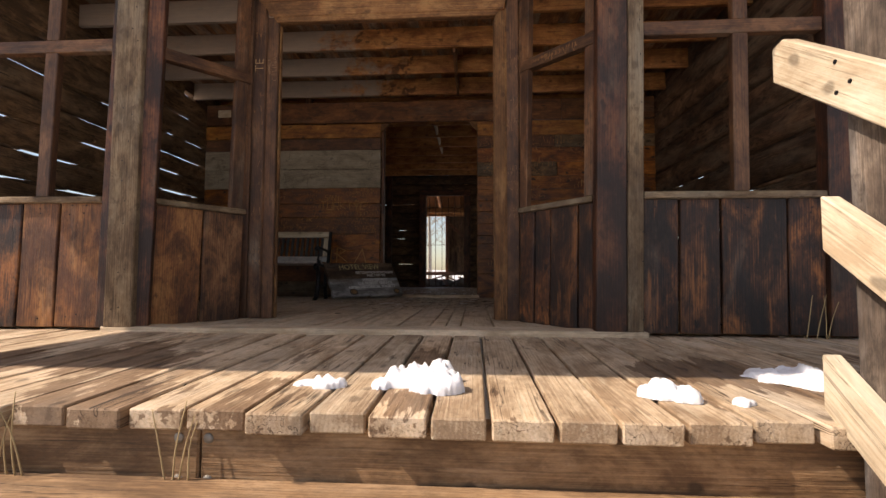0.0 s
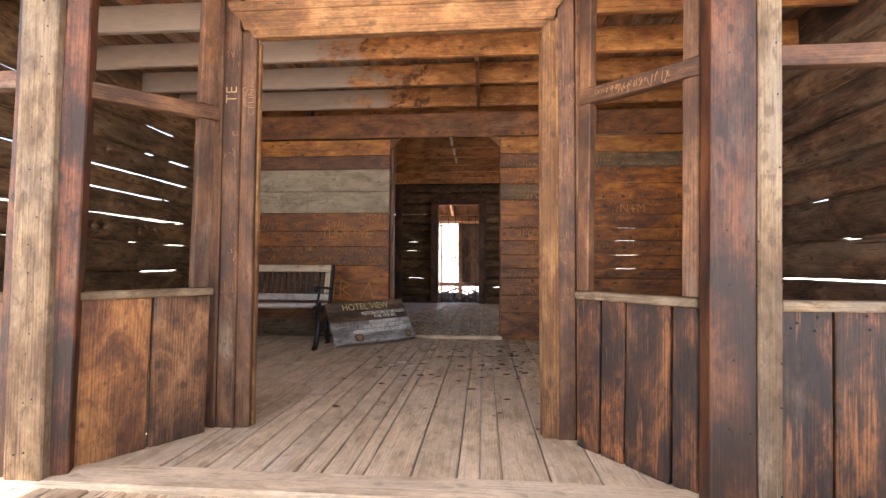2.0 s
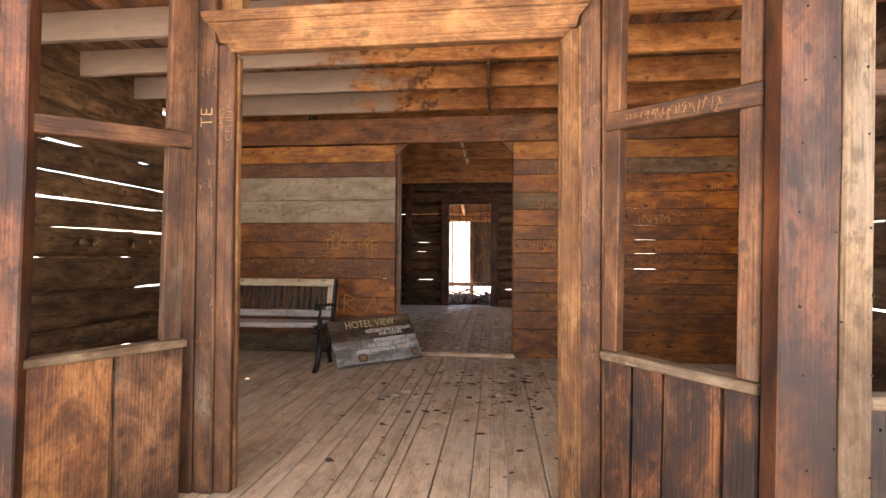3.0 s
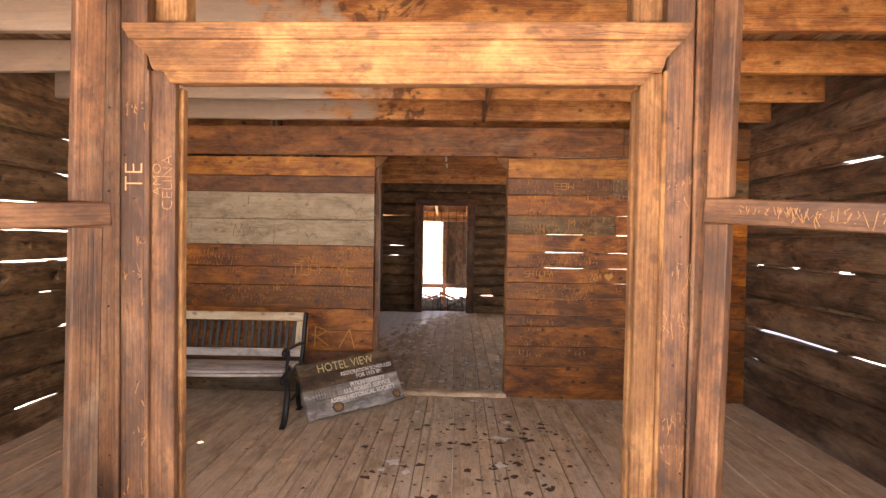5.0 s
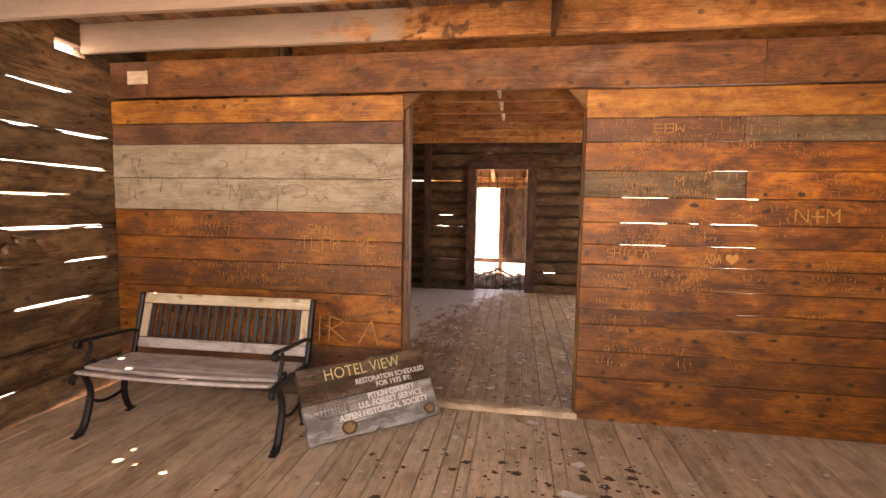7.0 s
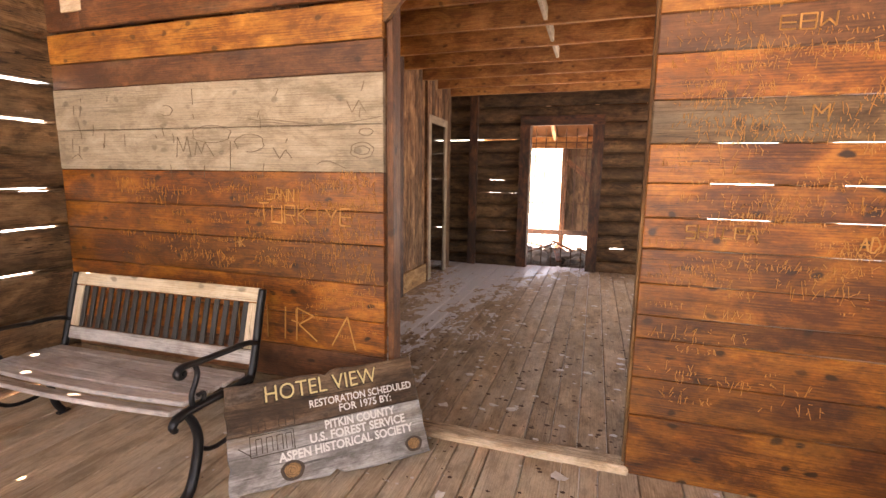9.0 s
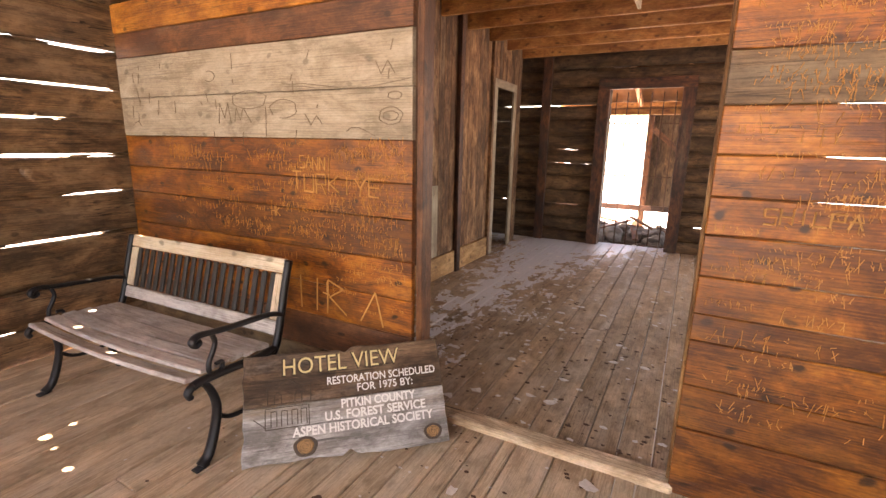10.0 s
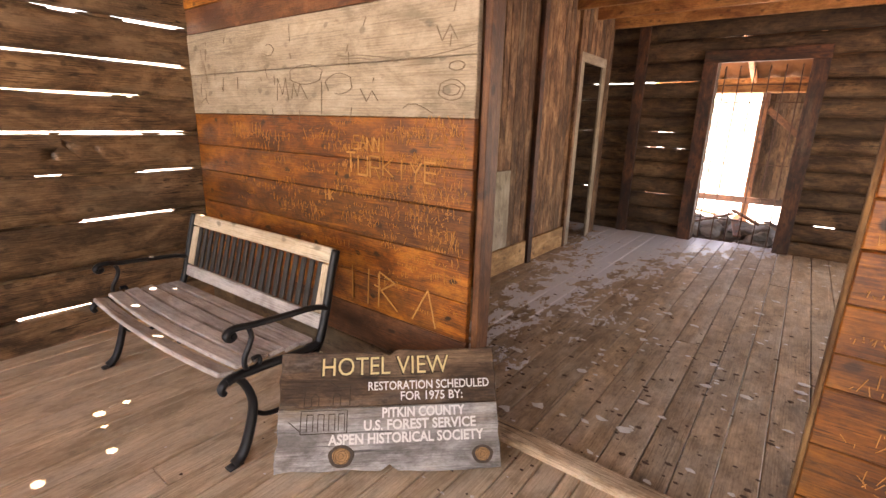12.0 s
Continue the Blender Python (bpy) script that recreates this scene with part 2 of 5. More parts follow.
M_ORANGE = wood("orange_plank_wood", (0.11, 0.028, 0.0036), (0.30, 0.092, 0.0092), (0.47, 0.168, 0.0215), None, 0, 1.0, 0.48, 0.45, 0.002, 0.42, cracks=0.8, dirt=0.6)
M_GREY = wood("bare_grey_plank_wood", (0.23, 0.185, 0.13), (0.335, 0.275, 0.20), (0.41, 0.345, 0.26), None, 0, 0.5, 0.8, 0.08, 0.0015, 0.16, cracks=0.35, dirt=0.4)
M_DUN = wood("dun_plank_wood", (0.075, 0.038, 0.017), (0.175, 0.10, 0.046), (0.26, 0.165, 0.082), (0.22, 0.16, 0.10), 0.3, 0.8, 0.65, 0.15, 0.002, 0.5)
M_PINE = wood("fresh_orange_plank_wood", (0.20, 0.062, 0.010), (0.41, 0.150, 0.024), (0.55, 0.24, 0.048), None, 0, 0.8, 0.5, 0.1, 0.002, 0.3)
M_HEADER = wood("russet_plank_wood", (0.10, 0.032, 0.009), (0.22, 0.080, 0.021), (0.33, 0.132, 0.038), (0.24, 0.15, 0.09), 0.1, 0.8, 0.55, 0.2, 0.002, 0.35)
M_BROWN = wood("brown_plank_wood", (0.085, 0.029, 0.011), (0.175, 0.066, 0.024), (0.26, 0.108, 0.042), (0.20, 0.14, 0.09), 0.06, 0.8, 0.55, 0.2, 0.002, 0.5)
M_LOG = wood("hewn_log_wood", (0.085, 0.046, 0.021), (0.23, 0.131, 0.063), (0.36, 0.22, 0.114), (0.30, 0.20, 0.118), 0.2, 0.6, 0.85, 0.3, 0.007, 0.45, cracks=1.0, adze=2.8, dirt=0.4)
# hewn log colours about halved, so the shade at the rear is in the colour
M_LOG_REAR = wood("shaded_log_wood", (0.045, 0.023, 0.011), (0.125, 0.068, 0.032), (0.21, 0.125, 0.062), (0.17, 0.11, 0.065), 0.2, 0.6, 0.85, 0.3, 0.007, 0.45, cracks=1.0, adze=2.8, dirt=0.4)
M_JOIST = wood("joist_wood", (0.28, 0.10, 0.03), (0.52, 0.22, 0.065), (0.66, 0.32, 0.11), None, 0.2, 0.7, 0.6, 0.2, 0.002, 0.35)
M_JOIST_OLD = wood("stained_joist_wood", (0.28, 0.10, 0.03), (0.52, 0.22, 0.065), (0.66, 0.32, 0.11), None, 0.2, 0.7, 0.6, 0.2, 0.002, 0.35, west_grey=(0.36, 0.31, 0.25))
M_CEIL = wood("ceiling_board_wood", (0.16, 0.062, 0.024), (0.32, 0.14, 0.055), (0.46, 0.22, 0.09), (0.34, 0.29, 0.22), 0.3, 0.6, 0.8, 0.5, 0.003, 0.5, island=True)
M_ROOF = wood("roof_board_wood", (0.11, 0.05, 0.02), (0.22, 0.11, 0.05), (0.32, 0.17, 0.08))
M_NEWWOOD = wood("pale_new_wood", (0.47, 0.36, 0.24), (0.60, 0.50, 0.36), (0.70, 0.61, 0.47), None, 0, 0.7, 0.8, 0.1, 0.002, 0.08, dirt=0.2)
# grey newel wood, darkened further to hold the shade on the post
M_NEWEL = wood("newel_wood", (0.06, 0.042, 0.032), (0.14, 0.105, 0.08), (0.24, 0.19, 0.15), (0.24, 0.23, 0.22), 0.25, 0.4, 0.85, 0.1, 0.005, 0.8)
M_KICK = wood("kick_board_wood", (0.30, 0.16, 0.06), (0.48, 0.28, 0.12), (0.58, 0.37, 0.18), None, 0, 0.7, 0.7, 0.15)
M_SLAT = wood("bench_slat_wood", (0.35, 0.31, 0.285), (0.50, 0.46, 0.43), (0.62, 0.58, 0.545), None, 0, 0.2, 0.8, 0.15, 0.002, 0.2, dirt=0.3)
M_SIGN = wood("sign_wood", (0.060, 0.034, 0.019), (0.155, 0.092, 0.052), (0.25, 0.16, 0.095), (0.20, 0.18, 0.16), 0.12, 0.7, 0.85, 0.1, 0.004, 0.7, cracks=0.9)
M_IRON = plain("black_cast_iron", (0.018, 0.018, 0.02), 0.45, 0.6, 0.3)
M_BLACK = plain("black_wood_paint", (0.02, 0.019, 0.018), 0.55)
M_WHITE = plain("white_sign_paint", (0.72, 0.70, 0.66), 0.7, 0, 0.15, 60)
M_YELLOW = plain("yellow_sign_paint", (0.62, 0.50, 0.24), 0.7, 0, 0.2, 60)
M_SNOW = plain("old_snow", (0.86, 0.88, 0.92), 0.6, 0, 0.05, 25, 0.01)
M_GROUND = plain("snowy_dirt", (0.68, 0.66, 0.65), 0.9, 0, 0.35, 1.3, 0.05)
M_STEEL = plain("dull_steel", (0.25, 0.23, 0.2), 0.5, 0.7)
M_RUST = plain("rusty_bar", (0.09, 0.045, 0.028), 0.8, 0.3, 0.4)
M_TIN = plain("rusty_sheet", (0.085, 0.032, 0.010), 1.0, 0.0, 0.5, 6)
M_TIN.node_tree.nodes["Principled BSDF"].inputs["Specular IOR Level"].default_value = 0.1
M_STRAW = plain("dry_straw", (0.42, 0.31, 0.16), 0.8)
M_ROCK = plain("grey_stone", (0.13, 0.11, 0.095), 0.9, 0, 0.45, 9, 0.01)
M_BARK = plain("pale_bark", (0.34, 0.30, 0.25), 0.9, 0, 0.4, 8, 0.004)
M_PAPER = plain("pale_flake", (0.66, 0.63, 0.60), 0.8, 0, 0.3, 30)
M_MUD = plain("dry_mud", (0.085, 0.05, 0.032), 0.9, 0, 0.4, 30)
M_CARVE_FAINT = plain("faint_scratched_wood", (0.50, 0.23, 0.07), 0.8, 0, 0.3, 20)
M_CARVE_CASING = plain("old_scratched_casing", (0.30, 0.16, 0.07), 0.8, 0, 0.3, 20)
M_CARVE_OLD = plain("weathered_carved_wood", (0.44, 0.30, 0.16), 0.85, 0, 0.3, 30)
M_CARVE_GREY = plain("pencil_line", (0.17, 0.13, 0.09), 0.9, 0, 0.3, 20)
M_JOIST_DARK = wood("dark_bridging_wood", (0.12, 0.05, 0.02), (0.2, 0.085, 0.035), (0.28, 0.13, 0.06), None, 0, 0.4, 0.7, 0.1)
M_CARVE = plain("fresh_carved_wood", (0.52, 0.26, 0.085), 0.8, 0, 0.2, 40)


def add_residue(m):
    """Dried white residue lying in a ragged band along the planks and by the rear wall."""
    nt = m.node_tree
    b = nt.nodes["Principled BSDF"]
    g = nt.nodes.new("ShaderNodeNewGeometry")
    sep = nt.nodes.new("ShaderNodeSeparateXYZ")
    nt.links.new(g.outputs["Position"], sep.inputs[0])
    d = math_node(nt, "ABSOLUTE", math_node(nt, "ADD", sep.outputs[0], 1.45), 0.0)
    band = math_node(nt, "SUBTRACT", 0.62, math_node(nt, "MULTIPLY", d, 0.55))
    along = math_node(nt, "MULTIPLY", math_node(nt, "SUBTRACT", sep.outputs[1], 9.6), 0.075)
    wall = math_node(nt, "MULTIPLY", math_node(nt, "MAXIMUM", math_node(nt, "SUBTRACT", sep.outputs[1], 10.4), 0.0), 0.45)
    bias = math_node(nt, "ADD", math_node(nt, "ADD", band, along), wall)
    mp = nt.nodes.new("ShaderNodeMapping")
    mp.inputs["Scale"].default_value = (1.7, 0.9, 1)
    nt.links.new(g.outputs["Position"], mp.inputs["Vector"])
    n = noise_node(nt, mp.outputs[0], 3.2, 6, 0.68, 0.6)
    small = noise_node(nt, mp.outputs[0], 17.0, 4, 0.6, 0.4)
    tot = math_node(nt, "ADD", math_node(nt, "ADD", n, math_node(nt, "MULTIPLY", small, 0.35)), math_node(nt, "MULTIPLY", bias, 0.55))
    mask = ramp(nt, tot, [(0.885, (0, 0, 0)), (0.91, (1, 1, 1))])
    base = b.inputs["Base Color"].links[0].from_socket
    nt.links.new(mix(nt, math_node(nt, "MULTIPLY", mask, 0.85), base, (0.84, 0.84, 0.88)), b.inputs["Base Color"])
    rough = b.inputs["Roughness"].links[0].from_socket
    r = nt.nodes.new("ShaderNodeMix")
    nt.links.new(mask, r.inputs[0])
    nt.links.new(rough, r.inputs[2])
    r.inputs[3].default_value = 0.26
    nt.links.new(r.outputs[0], b.inputs["Roughness"])


add_residue(M_FLOOR_REAR)


def add_damp(m):
    """Meltwater soaked into the planks in ragged dark patches that run along the grain."""
    nt = m.node_tree
    b = nt.nodes["Principled BSDF"]
    g = nt.nodes.new("ShaderNodeNewGeometry")
    info = nt.nodes.new("ShaderNodeObjectInfo")
    mp = nt.nodes.new("ShaderNodeMapping")
    mp.inputs["Scale"].default_value = (1.0, 0.42, 1)
    nt.links.new(g.outputs["Position"], mp.inputs["Vector"])
    broad = noise_node(nt, mp.outputs[0], 2.1, 3, 0.55, 0.3)
    mp2 = nt.nodes.new("ShaderNodeMapping")
    mp2.inputs["Scale"].default_value = (1.0, 0.12, 1)
    nt.links.new(g.outputs["Position"], mp2.inputs["Vector"])
    teeth = noise_node(nt, mp2.outputs[0], 45.0, 4, 0.6, 0.2)
    sep = nt.nodes.new("ShaderNodeSeparateXYZ")
    nt.links.new(g.outputs["Position"], sep.inputs[0])
    dry = math_node(nt, "MULTIPLY", math_node(nt, "MAXIMUM", math_node(nt, "SUBTRACT", sep.outputs[1], 1.8), 0.0), 0.35)
    broad = math_node(nt, "SUBTRACT", broad, dry)
    tot = math_node(nt, "ADD", math_node(nt, "ADD", broad, math_node(nt, "MULTIPLY", teeth, 0.30)), math_node(nt, "MULTIPLY", info.outputs["Random"], 0.12))
    mask = ramp(nt, tot, [(0.715, (0, 0, 0)), (0.728, (1, 1, 1))])
    base = b.inputs["Base Color"].links[0].from_socket
    wet = mix(nt, 1.0, base, (0.42, 0.36, 0.32), "MULTIPLY")
    nt.links.new(mix(nt, mask, base, wet), b.inputs["Base Color"])


add_damp(M_DECK)


# ---- mesh helpers ----
rng = random.Random(7)


def mesh_of(name, bm, mat):
    me = bpy.data.meshes.new(name)
    bm.normal_update()
    bm.to_mesh(me)
    bm.free()
    if mat:
        me.materials.append(mat)
    return me


def empty(name, loc=(0, 0, 0), label="", category="", group="", kind=""):
    ob = new(name)
    ob.empty_display_size = 0.05
    ob.location = loc
    return tagged(ob, label, category, group, kind)


def attach(ob, parent):
    if parent:
        ob.parent = parent
        ob.matrix_parent_inverse = world_of(parent).inverted()
    return ob


def world_of(ob):
    m = ob.matrix_basis.copy()
    if ob.parent:
        m = world_of(ob.parent) @ ob.matrix_parent_inverse @ m
    return m


def part(name, bm, mat, parent=None, label="", m=None):
    ob = new(name, mesh_of(name, bm, mat))
    attach(ob, parent)
    if m is not None:
        ob.matrix_basis = m
    return tagged(ob, label)


def box_bm(lx, ly, lz, bevel=0.004, centre=(0, 0, 0), wob=0.0, nx=1):
    """A bevelled timber lx long; wob bends and roughens it along its length."""
    bm = bmesh.new()
    bmesh.ops.create_cube(bm, size=1)
    for v in bm.verts:
        v.co = Vector((v.co.x * lx, v.co.y * ly, v.co.z * lz))
    if nx > 1:
        es = [e for e in bm.edges if abs((e.verts[0].co - e.verts[1].co).x) > lx * 0.5]
        bmesh.ops.subdivide_edges(bm, edges=es, cuts=nx - 1)
    if wob:
        s = rng.random() * 100
        for v in bm.verts:
            q = Vector((v.co.x * 1.7 + s, v.co.y * 9, v.co.z * 9 + s))
            v.co += noise.noise_vector(q) * wob * Vector((0.6, 1, 1))
    if bevel:
        bmesh.ops.bevel(bm, geom=[e for e in bm.edges], offset=bevel, segments=1, affect="EDGES", clamp_overlap=True)
    bmesh.ops.translate(bm, verts=bm.verts, vec=centre)
    return bm


def axes(o, x, y):
    """A pose at o whose local x and y run along the given ways."""
    x = Vector(x).normalized()
    y = Vector(y)
    y = (y - x * y.dot(x)).normalized()
    z = x.cross(y)
    m = Matrix.Identity(4)
    for i, a in enumerate((x, y, z)):
        m[0][i], m[1][i], m[2][i] = a
    m.translation = o
    return m


def timber(name, a, b, width, thick, facing, mat, parent=None, bevel=0.004, wob=0.0, nx=1, label=""):
    """A timber from a to b; its thickness lies along facing, its width across it."""
    a, b = Vector(a), Vector(b)
    m = axes((a + b) / 2, b - a, facing)
    return part(name, box_bm((b - a).length, thick, width, bevel, (0, 0, 0), wob, nx), mat, parent, label, m)


def log_bm(length, height, depth, seg=14, rough=0.012, taper=0.0, first=True, last=True):
    """A hewn log: flattened faces, waney edges, local x along it."""
    bm = bmesh.new()
    s = rng.random() * 100
    prof = []
    for i in range(10):
        a = 2 * math.pi * (i + 0.5) / 10
        c, d = math.cos(a), math.sin(a)
        prof.append((math.copysign(abs(c) ** 0.6, c) * depth / 2, math.copysign(abs(d) ** 0.62, d) * height / 2))
    rings = []
    for i in range(seg + 1):
        x = -length / 2 + length * i / seg
        ring = []
        near = min(x + length / 2 if first else length, length / 2 - x if last else length)
        thin = 1.0 if not taper or near > taper else 0.35 + 0.65 * near / taper
        for py, pz in prof:
            pz *= thin
            q = Vector((x * 1.6 + s, py * 7, pz * 7 + s))
            n = noise.noise_vector(q) + 0.45 * noise.noise_vector(Vector((x * 7 + s, py * 9, pz * 9)))
            ring.append(bm.verts.new((x, py + n.y * rough * 1.4, pz + n.z * rough)))
        rings.append(ring)
    for r0, r1 in zip(rings, rings[1:]):
        for i in range(10):
            bm.faces.new((r0[i], r1[i], r1[(i + 1) % 10], r0[(i + 1) % 10])).smooth = True
    bm.faces.new(rings[0])
    bm.faces.new(rings[-1][::-1])
    bmesh.ops.recalc_face_normals(bm, faces=bm.faces)
    return bm


# ---- plan ----
X0, X1 = -3.42, 2.50          # inner faces of the side walls
YF, YJ, YB, YR = 2.5, 3.12, 6.1, 11.25   # front posts, door jambs, partition, rear wall
DL, DR, DT = -1.11, 0.335, 1.98   # front door opening
BL, BR, BT = -1.02, 0.25, 2.29   # partition doorway

# ---- ground and outside ----
def ground_z(x, y):
    rise = min(1.0, max(0.0, (y - 3.0) / 7.0))
    far = max(0.0, math.hypot(x, y - 6) - 14) / 60
    n = noise.noise(Vector((x * 0.35, y * 0.35, 0))) * 0.10 + noise.noise(Vector((x * 1.3, y * 1.3, 4))) * 0.04
    return -1.18 + 1.06 * rise + n * min(1.0, 0.3 + far * 6) + far * far * 2.0


bm = bmesh.new()
steps = [-900, -300, -120, -60, -35] + [-24 + i * 1.5 for i in range(33)] + [35, 60, 120, 300, 900]
grid = [[bm.verts.new((x, y + 6, ground_z(x, y + 6) if abs(x) < 100 and abs(y) < 100 else -0.5)) for x in steps] for y in steps]
for r0, r1 in zip(grid, grid[1:]):
    for i in range(len(steps) - 1):
        bm.faces.new((r0[i], r0[i + 1], r1[i + 1], r1[i])).smooth = True
tagged(part("ground", bm, M_GROUND), "snow-patched bare dirt around the old building", "ground", kind="structure")

# ---- interior floors ----
def plank_floor(name, x0, x1, y0, y1, z, width, mat, label, gap=0.006, thick=0.04, joints=0, slope=0.0, ragged=0.0, vary=0.15, seams=()):
    owner = empty(name, ((x0 + x1) / 2, y0, z), label, "floor", kind="structure")
    x = x0
    while x < x1 - 0.02:
        w = min(width * rng.uniform(1 - vary, 1 + vary), x1 - x)
        ahead = [q for q in seams if q > x + 0.03]
        if ahead and (x > seams[0] - 0.01 or ahead[0] - x < w + 0.05):
            w = ahead[0] - x
        cuts = [y0, y1]
        if joints and rng.random() < joints:
            cuts = [y0, y0 + (y1 - y0) * rng.uniform(0.3, 0.7), y1]
        cuts[0] += rng.uniform(-ragged, ragged)
        for ya, yb in zip(cuts, cuts[1:]):
            dz = rng.uniform(-0.003, 0.002)
            timber("plank", (x + w / 2, ya + 0.002, z - thick / 2 + dz - slope * (y1 - ya)), (x + w / 2, yb - 0.002, z - thick / 2 + dz - slope * (y1 - yb)),
                   w - gap, thick, (0, 0, 1), mat, owner, 0.004, 0.003, 5)
        x += w
    return owner


# ---- side walls of hewn logs ----
def log_wall(name, a, b, out, edges, mat, label, depth=0.2, holes=()):
    """Logs laid from a to b, one between each two heights; holes are (from, to, low, high) along the wall."""
    a, b, out = Vector(a), Vector(b), Vector(out)
    way = (b - a).normalized()
    length = (b - a).length
    owner = empty(name, (a + b) / 2, label, "wall", kind="structure")
    for lo, hi, gap in edges:
        cuts = [(0.0, length)]
        for h0, h1, z0, z1 in holes:
            if hi > z0 + 0.02 and lo < z1 - 0.02:
                cuts = [c for s, e in cuts for c in ((s, min(e, h0)), (max(s, h1), e)) if c[1] - c[0] > 0.03]
        for s, e in cuts:
            bm = log_bm(e - s, hi - lo - gap, depth * rng.uniform(0.9, 1.1), max(3, int((e - s) / 0.12)), 0.011)
            p = a + way * (s + e) / 2 + out * depth / 2 + Vector((0, 0, (lo + hi) / 2 - a.z))
            part("log", bm, mat, owner, "", axes(p, way, out))
    return owner


def courses(z0, z1, pitch, gap, jitter=0.02):
    out, z = [], z0
    while z < z1 - 0.05:
        h = min(pitch + rng.uniform(-jitter, jitter), z1 - z)
        out.append((z, z + h, gap * rng.uniform(0.2, 1.6)))
        z += h
    return out


def heights(zs, gap):
    return [(a, b, gap) for a, b in zip(zs, zs[1:])]


def chinks(owner, a, way, out, zs, length, openings, mat, depth=0.2, size=0.03):
    """Split poles wedged between the logs, but for the stretches in which daylight comes through."""
    a, way, out = Vector(a), Vector(way), Vector(out)
    for z in zs:
        s = 0.0
        for o0, o1 in sorted(openings.get(z, [])) + [(length, length)]:
            if o0 - s > 0.02:
                bm = log_bm(o0 - s, size, depth * 0.45, max(3, int((o0 - s) / 0.05)), 0.006, 0.13, s > 0.0, o0 < length)
                p = a + way * (s + o0) / 2 + out * (depth * 0.55) + Vector((0, 0, z))
                part("chink_pole", bm, mat, owner, "", axes(p, way, out))
            s = max(s, o1)


Y0 = 2.4
LW = YR + 0.2 - Y0
west_z = [-0.06, 0.2, 0.44, 0.75, 1.04, 1.29, 1.525, 1.74, 1.985, 2.28, 2.57]
west_open = {0.2: [(4.2, 4.5), (4.95, 5.32)], 0.44: [(3.5, 3.7)], 0.75: [(3.1, 3.3), (5.35, 5.9)], 1.04: [(3.0, 3.5), (4.05, 4.4), (5.16, 5.29), (5.74, 6.07)],
             1.29: [(2.7, 3.3), (3.6, 4.1), (4.5, 5.27), (5.32, 5.76), (5.9, 5.97)], 1.525: [(2.6, 3.5), (4.2, 5.62), (5.7, 5.74)],
             1.74: [(2.6, 3.4), (3.7, 6.07)], 1.985: [(3.2, 3.8), (4.4, 4.7), (5.36, 5.5), (5.74, 6.07)], 2.28: [(2.9, 3.2), (3.7, 4.1), (5.36, 5.8)]}
ww = log_wall("wall_west", (X0, Y0, 0), (X0, YR + 0.2, 0), (-1, 0, 0), heights(west_z, 0.012), M_LOG,
              "grey-brown hewn log wall with daylight in its gaps", depth=0.12)
chinks(ww, (X0, Y0, 0), (0, 1, 0), (-1, 0, 0), west_z[1:-1], LW, {z: [(a - Y0, b - Y0) for a, b in o] for z, o in west_open.items()}, M_LOG, depth=0.12)
east_z = [-0.06, 0.2, 0.45, 0.73, 1.02, 1.31, 1.58, 1.85, 2.1, 2.33, 2.56]
east_open = {0.2: [(3.5, 3.8)], 0.45: [(2.9, 3.6), (5.98, 6.06)], 0.73: [(2.6, 3.6), (3.8, 5.0), (5.1, 6.0)], 1.02: [(4.2, 4.3)], 1.31: [(3.0, 3.2), (4.4, 4.7), (5.0, 5.15), (5.5, 5.62), (6.0, 6.05)],
             1.85: [(5.4, 5.5), (5.8, 5.9)], 2.1: [(4.8, 5.1)]}
# the hole by the rear room is an unseen opening, added to let daylight in
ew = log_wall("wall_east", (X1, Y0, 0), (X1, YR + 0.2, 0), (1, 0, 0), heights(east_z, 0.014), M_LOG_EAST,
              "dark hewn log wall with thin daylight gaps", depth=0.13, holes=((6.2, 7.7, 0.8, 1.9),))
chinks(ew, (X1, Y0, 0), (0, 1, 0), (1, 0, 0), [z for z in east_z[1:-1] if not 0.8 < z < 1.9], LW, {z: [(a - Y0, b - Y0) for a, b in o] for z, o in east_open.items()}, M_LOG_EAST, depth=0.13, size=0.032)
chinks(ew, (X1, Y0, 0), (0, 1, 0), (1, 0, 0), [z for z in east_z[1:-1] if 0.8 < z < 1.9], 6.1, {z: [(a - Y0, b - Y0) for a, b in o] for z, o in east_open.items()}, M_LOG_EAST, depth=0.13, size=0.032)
# holes added through the west logs along the sun's line, to throw sun spots on floor and bench
cutter = bmesh.new()
for hx, hy, hz, hr in ((-2.41, 5.01, 0, 0.021), (-2.41, 5.57, 0, 0.016), (-2.42, 5.13, 0, 0.012), (-2.28, 4.99, 0, 0.010), (-2.07, 4.95, 0, 0.014), (-2.07, 4.70, 0, 0.017), (-2.38, 5.80, 0, 0.014),
                       (-2.36, 5.66, 0, 0.012), (-2.55, 5.29, 0.41, 0.016), (-2.13, 5.22, 0.41, 0.013), (-2.78, 5.80, 0.79, 0.013)):
    p = Vector((hx, hy, hz)) - SUN_TO * ((hx - X0 + 0.1) / SUN_TO.x)
    c = bmesh.ops.create_cone(cutter, cap_ends=True, segments=9, radius1=hr, radius2=hr, depth=0.9)
    bmesh.ops.transform(cutter, matrix=Matrix.Translation(p) @ SUN_TO.to_track_quat("Z", "Y").to_matrix().to_4x4(), verts=c["verts"])
borer = new("borer", mesh_of("borer", cutter, None))
for ob in [o for o in ww.children if o.type == "MESH" and 0.55 < world_of(o).translation.z < 2.5]:
    mod = ob.modifiers.new("bore", "BOOLEAN")
    mod.operation, mod.object, mod.solver = "DIFFERENCE", borer, "EXACT"
bpy.context.view_layer.update()
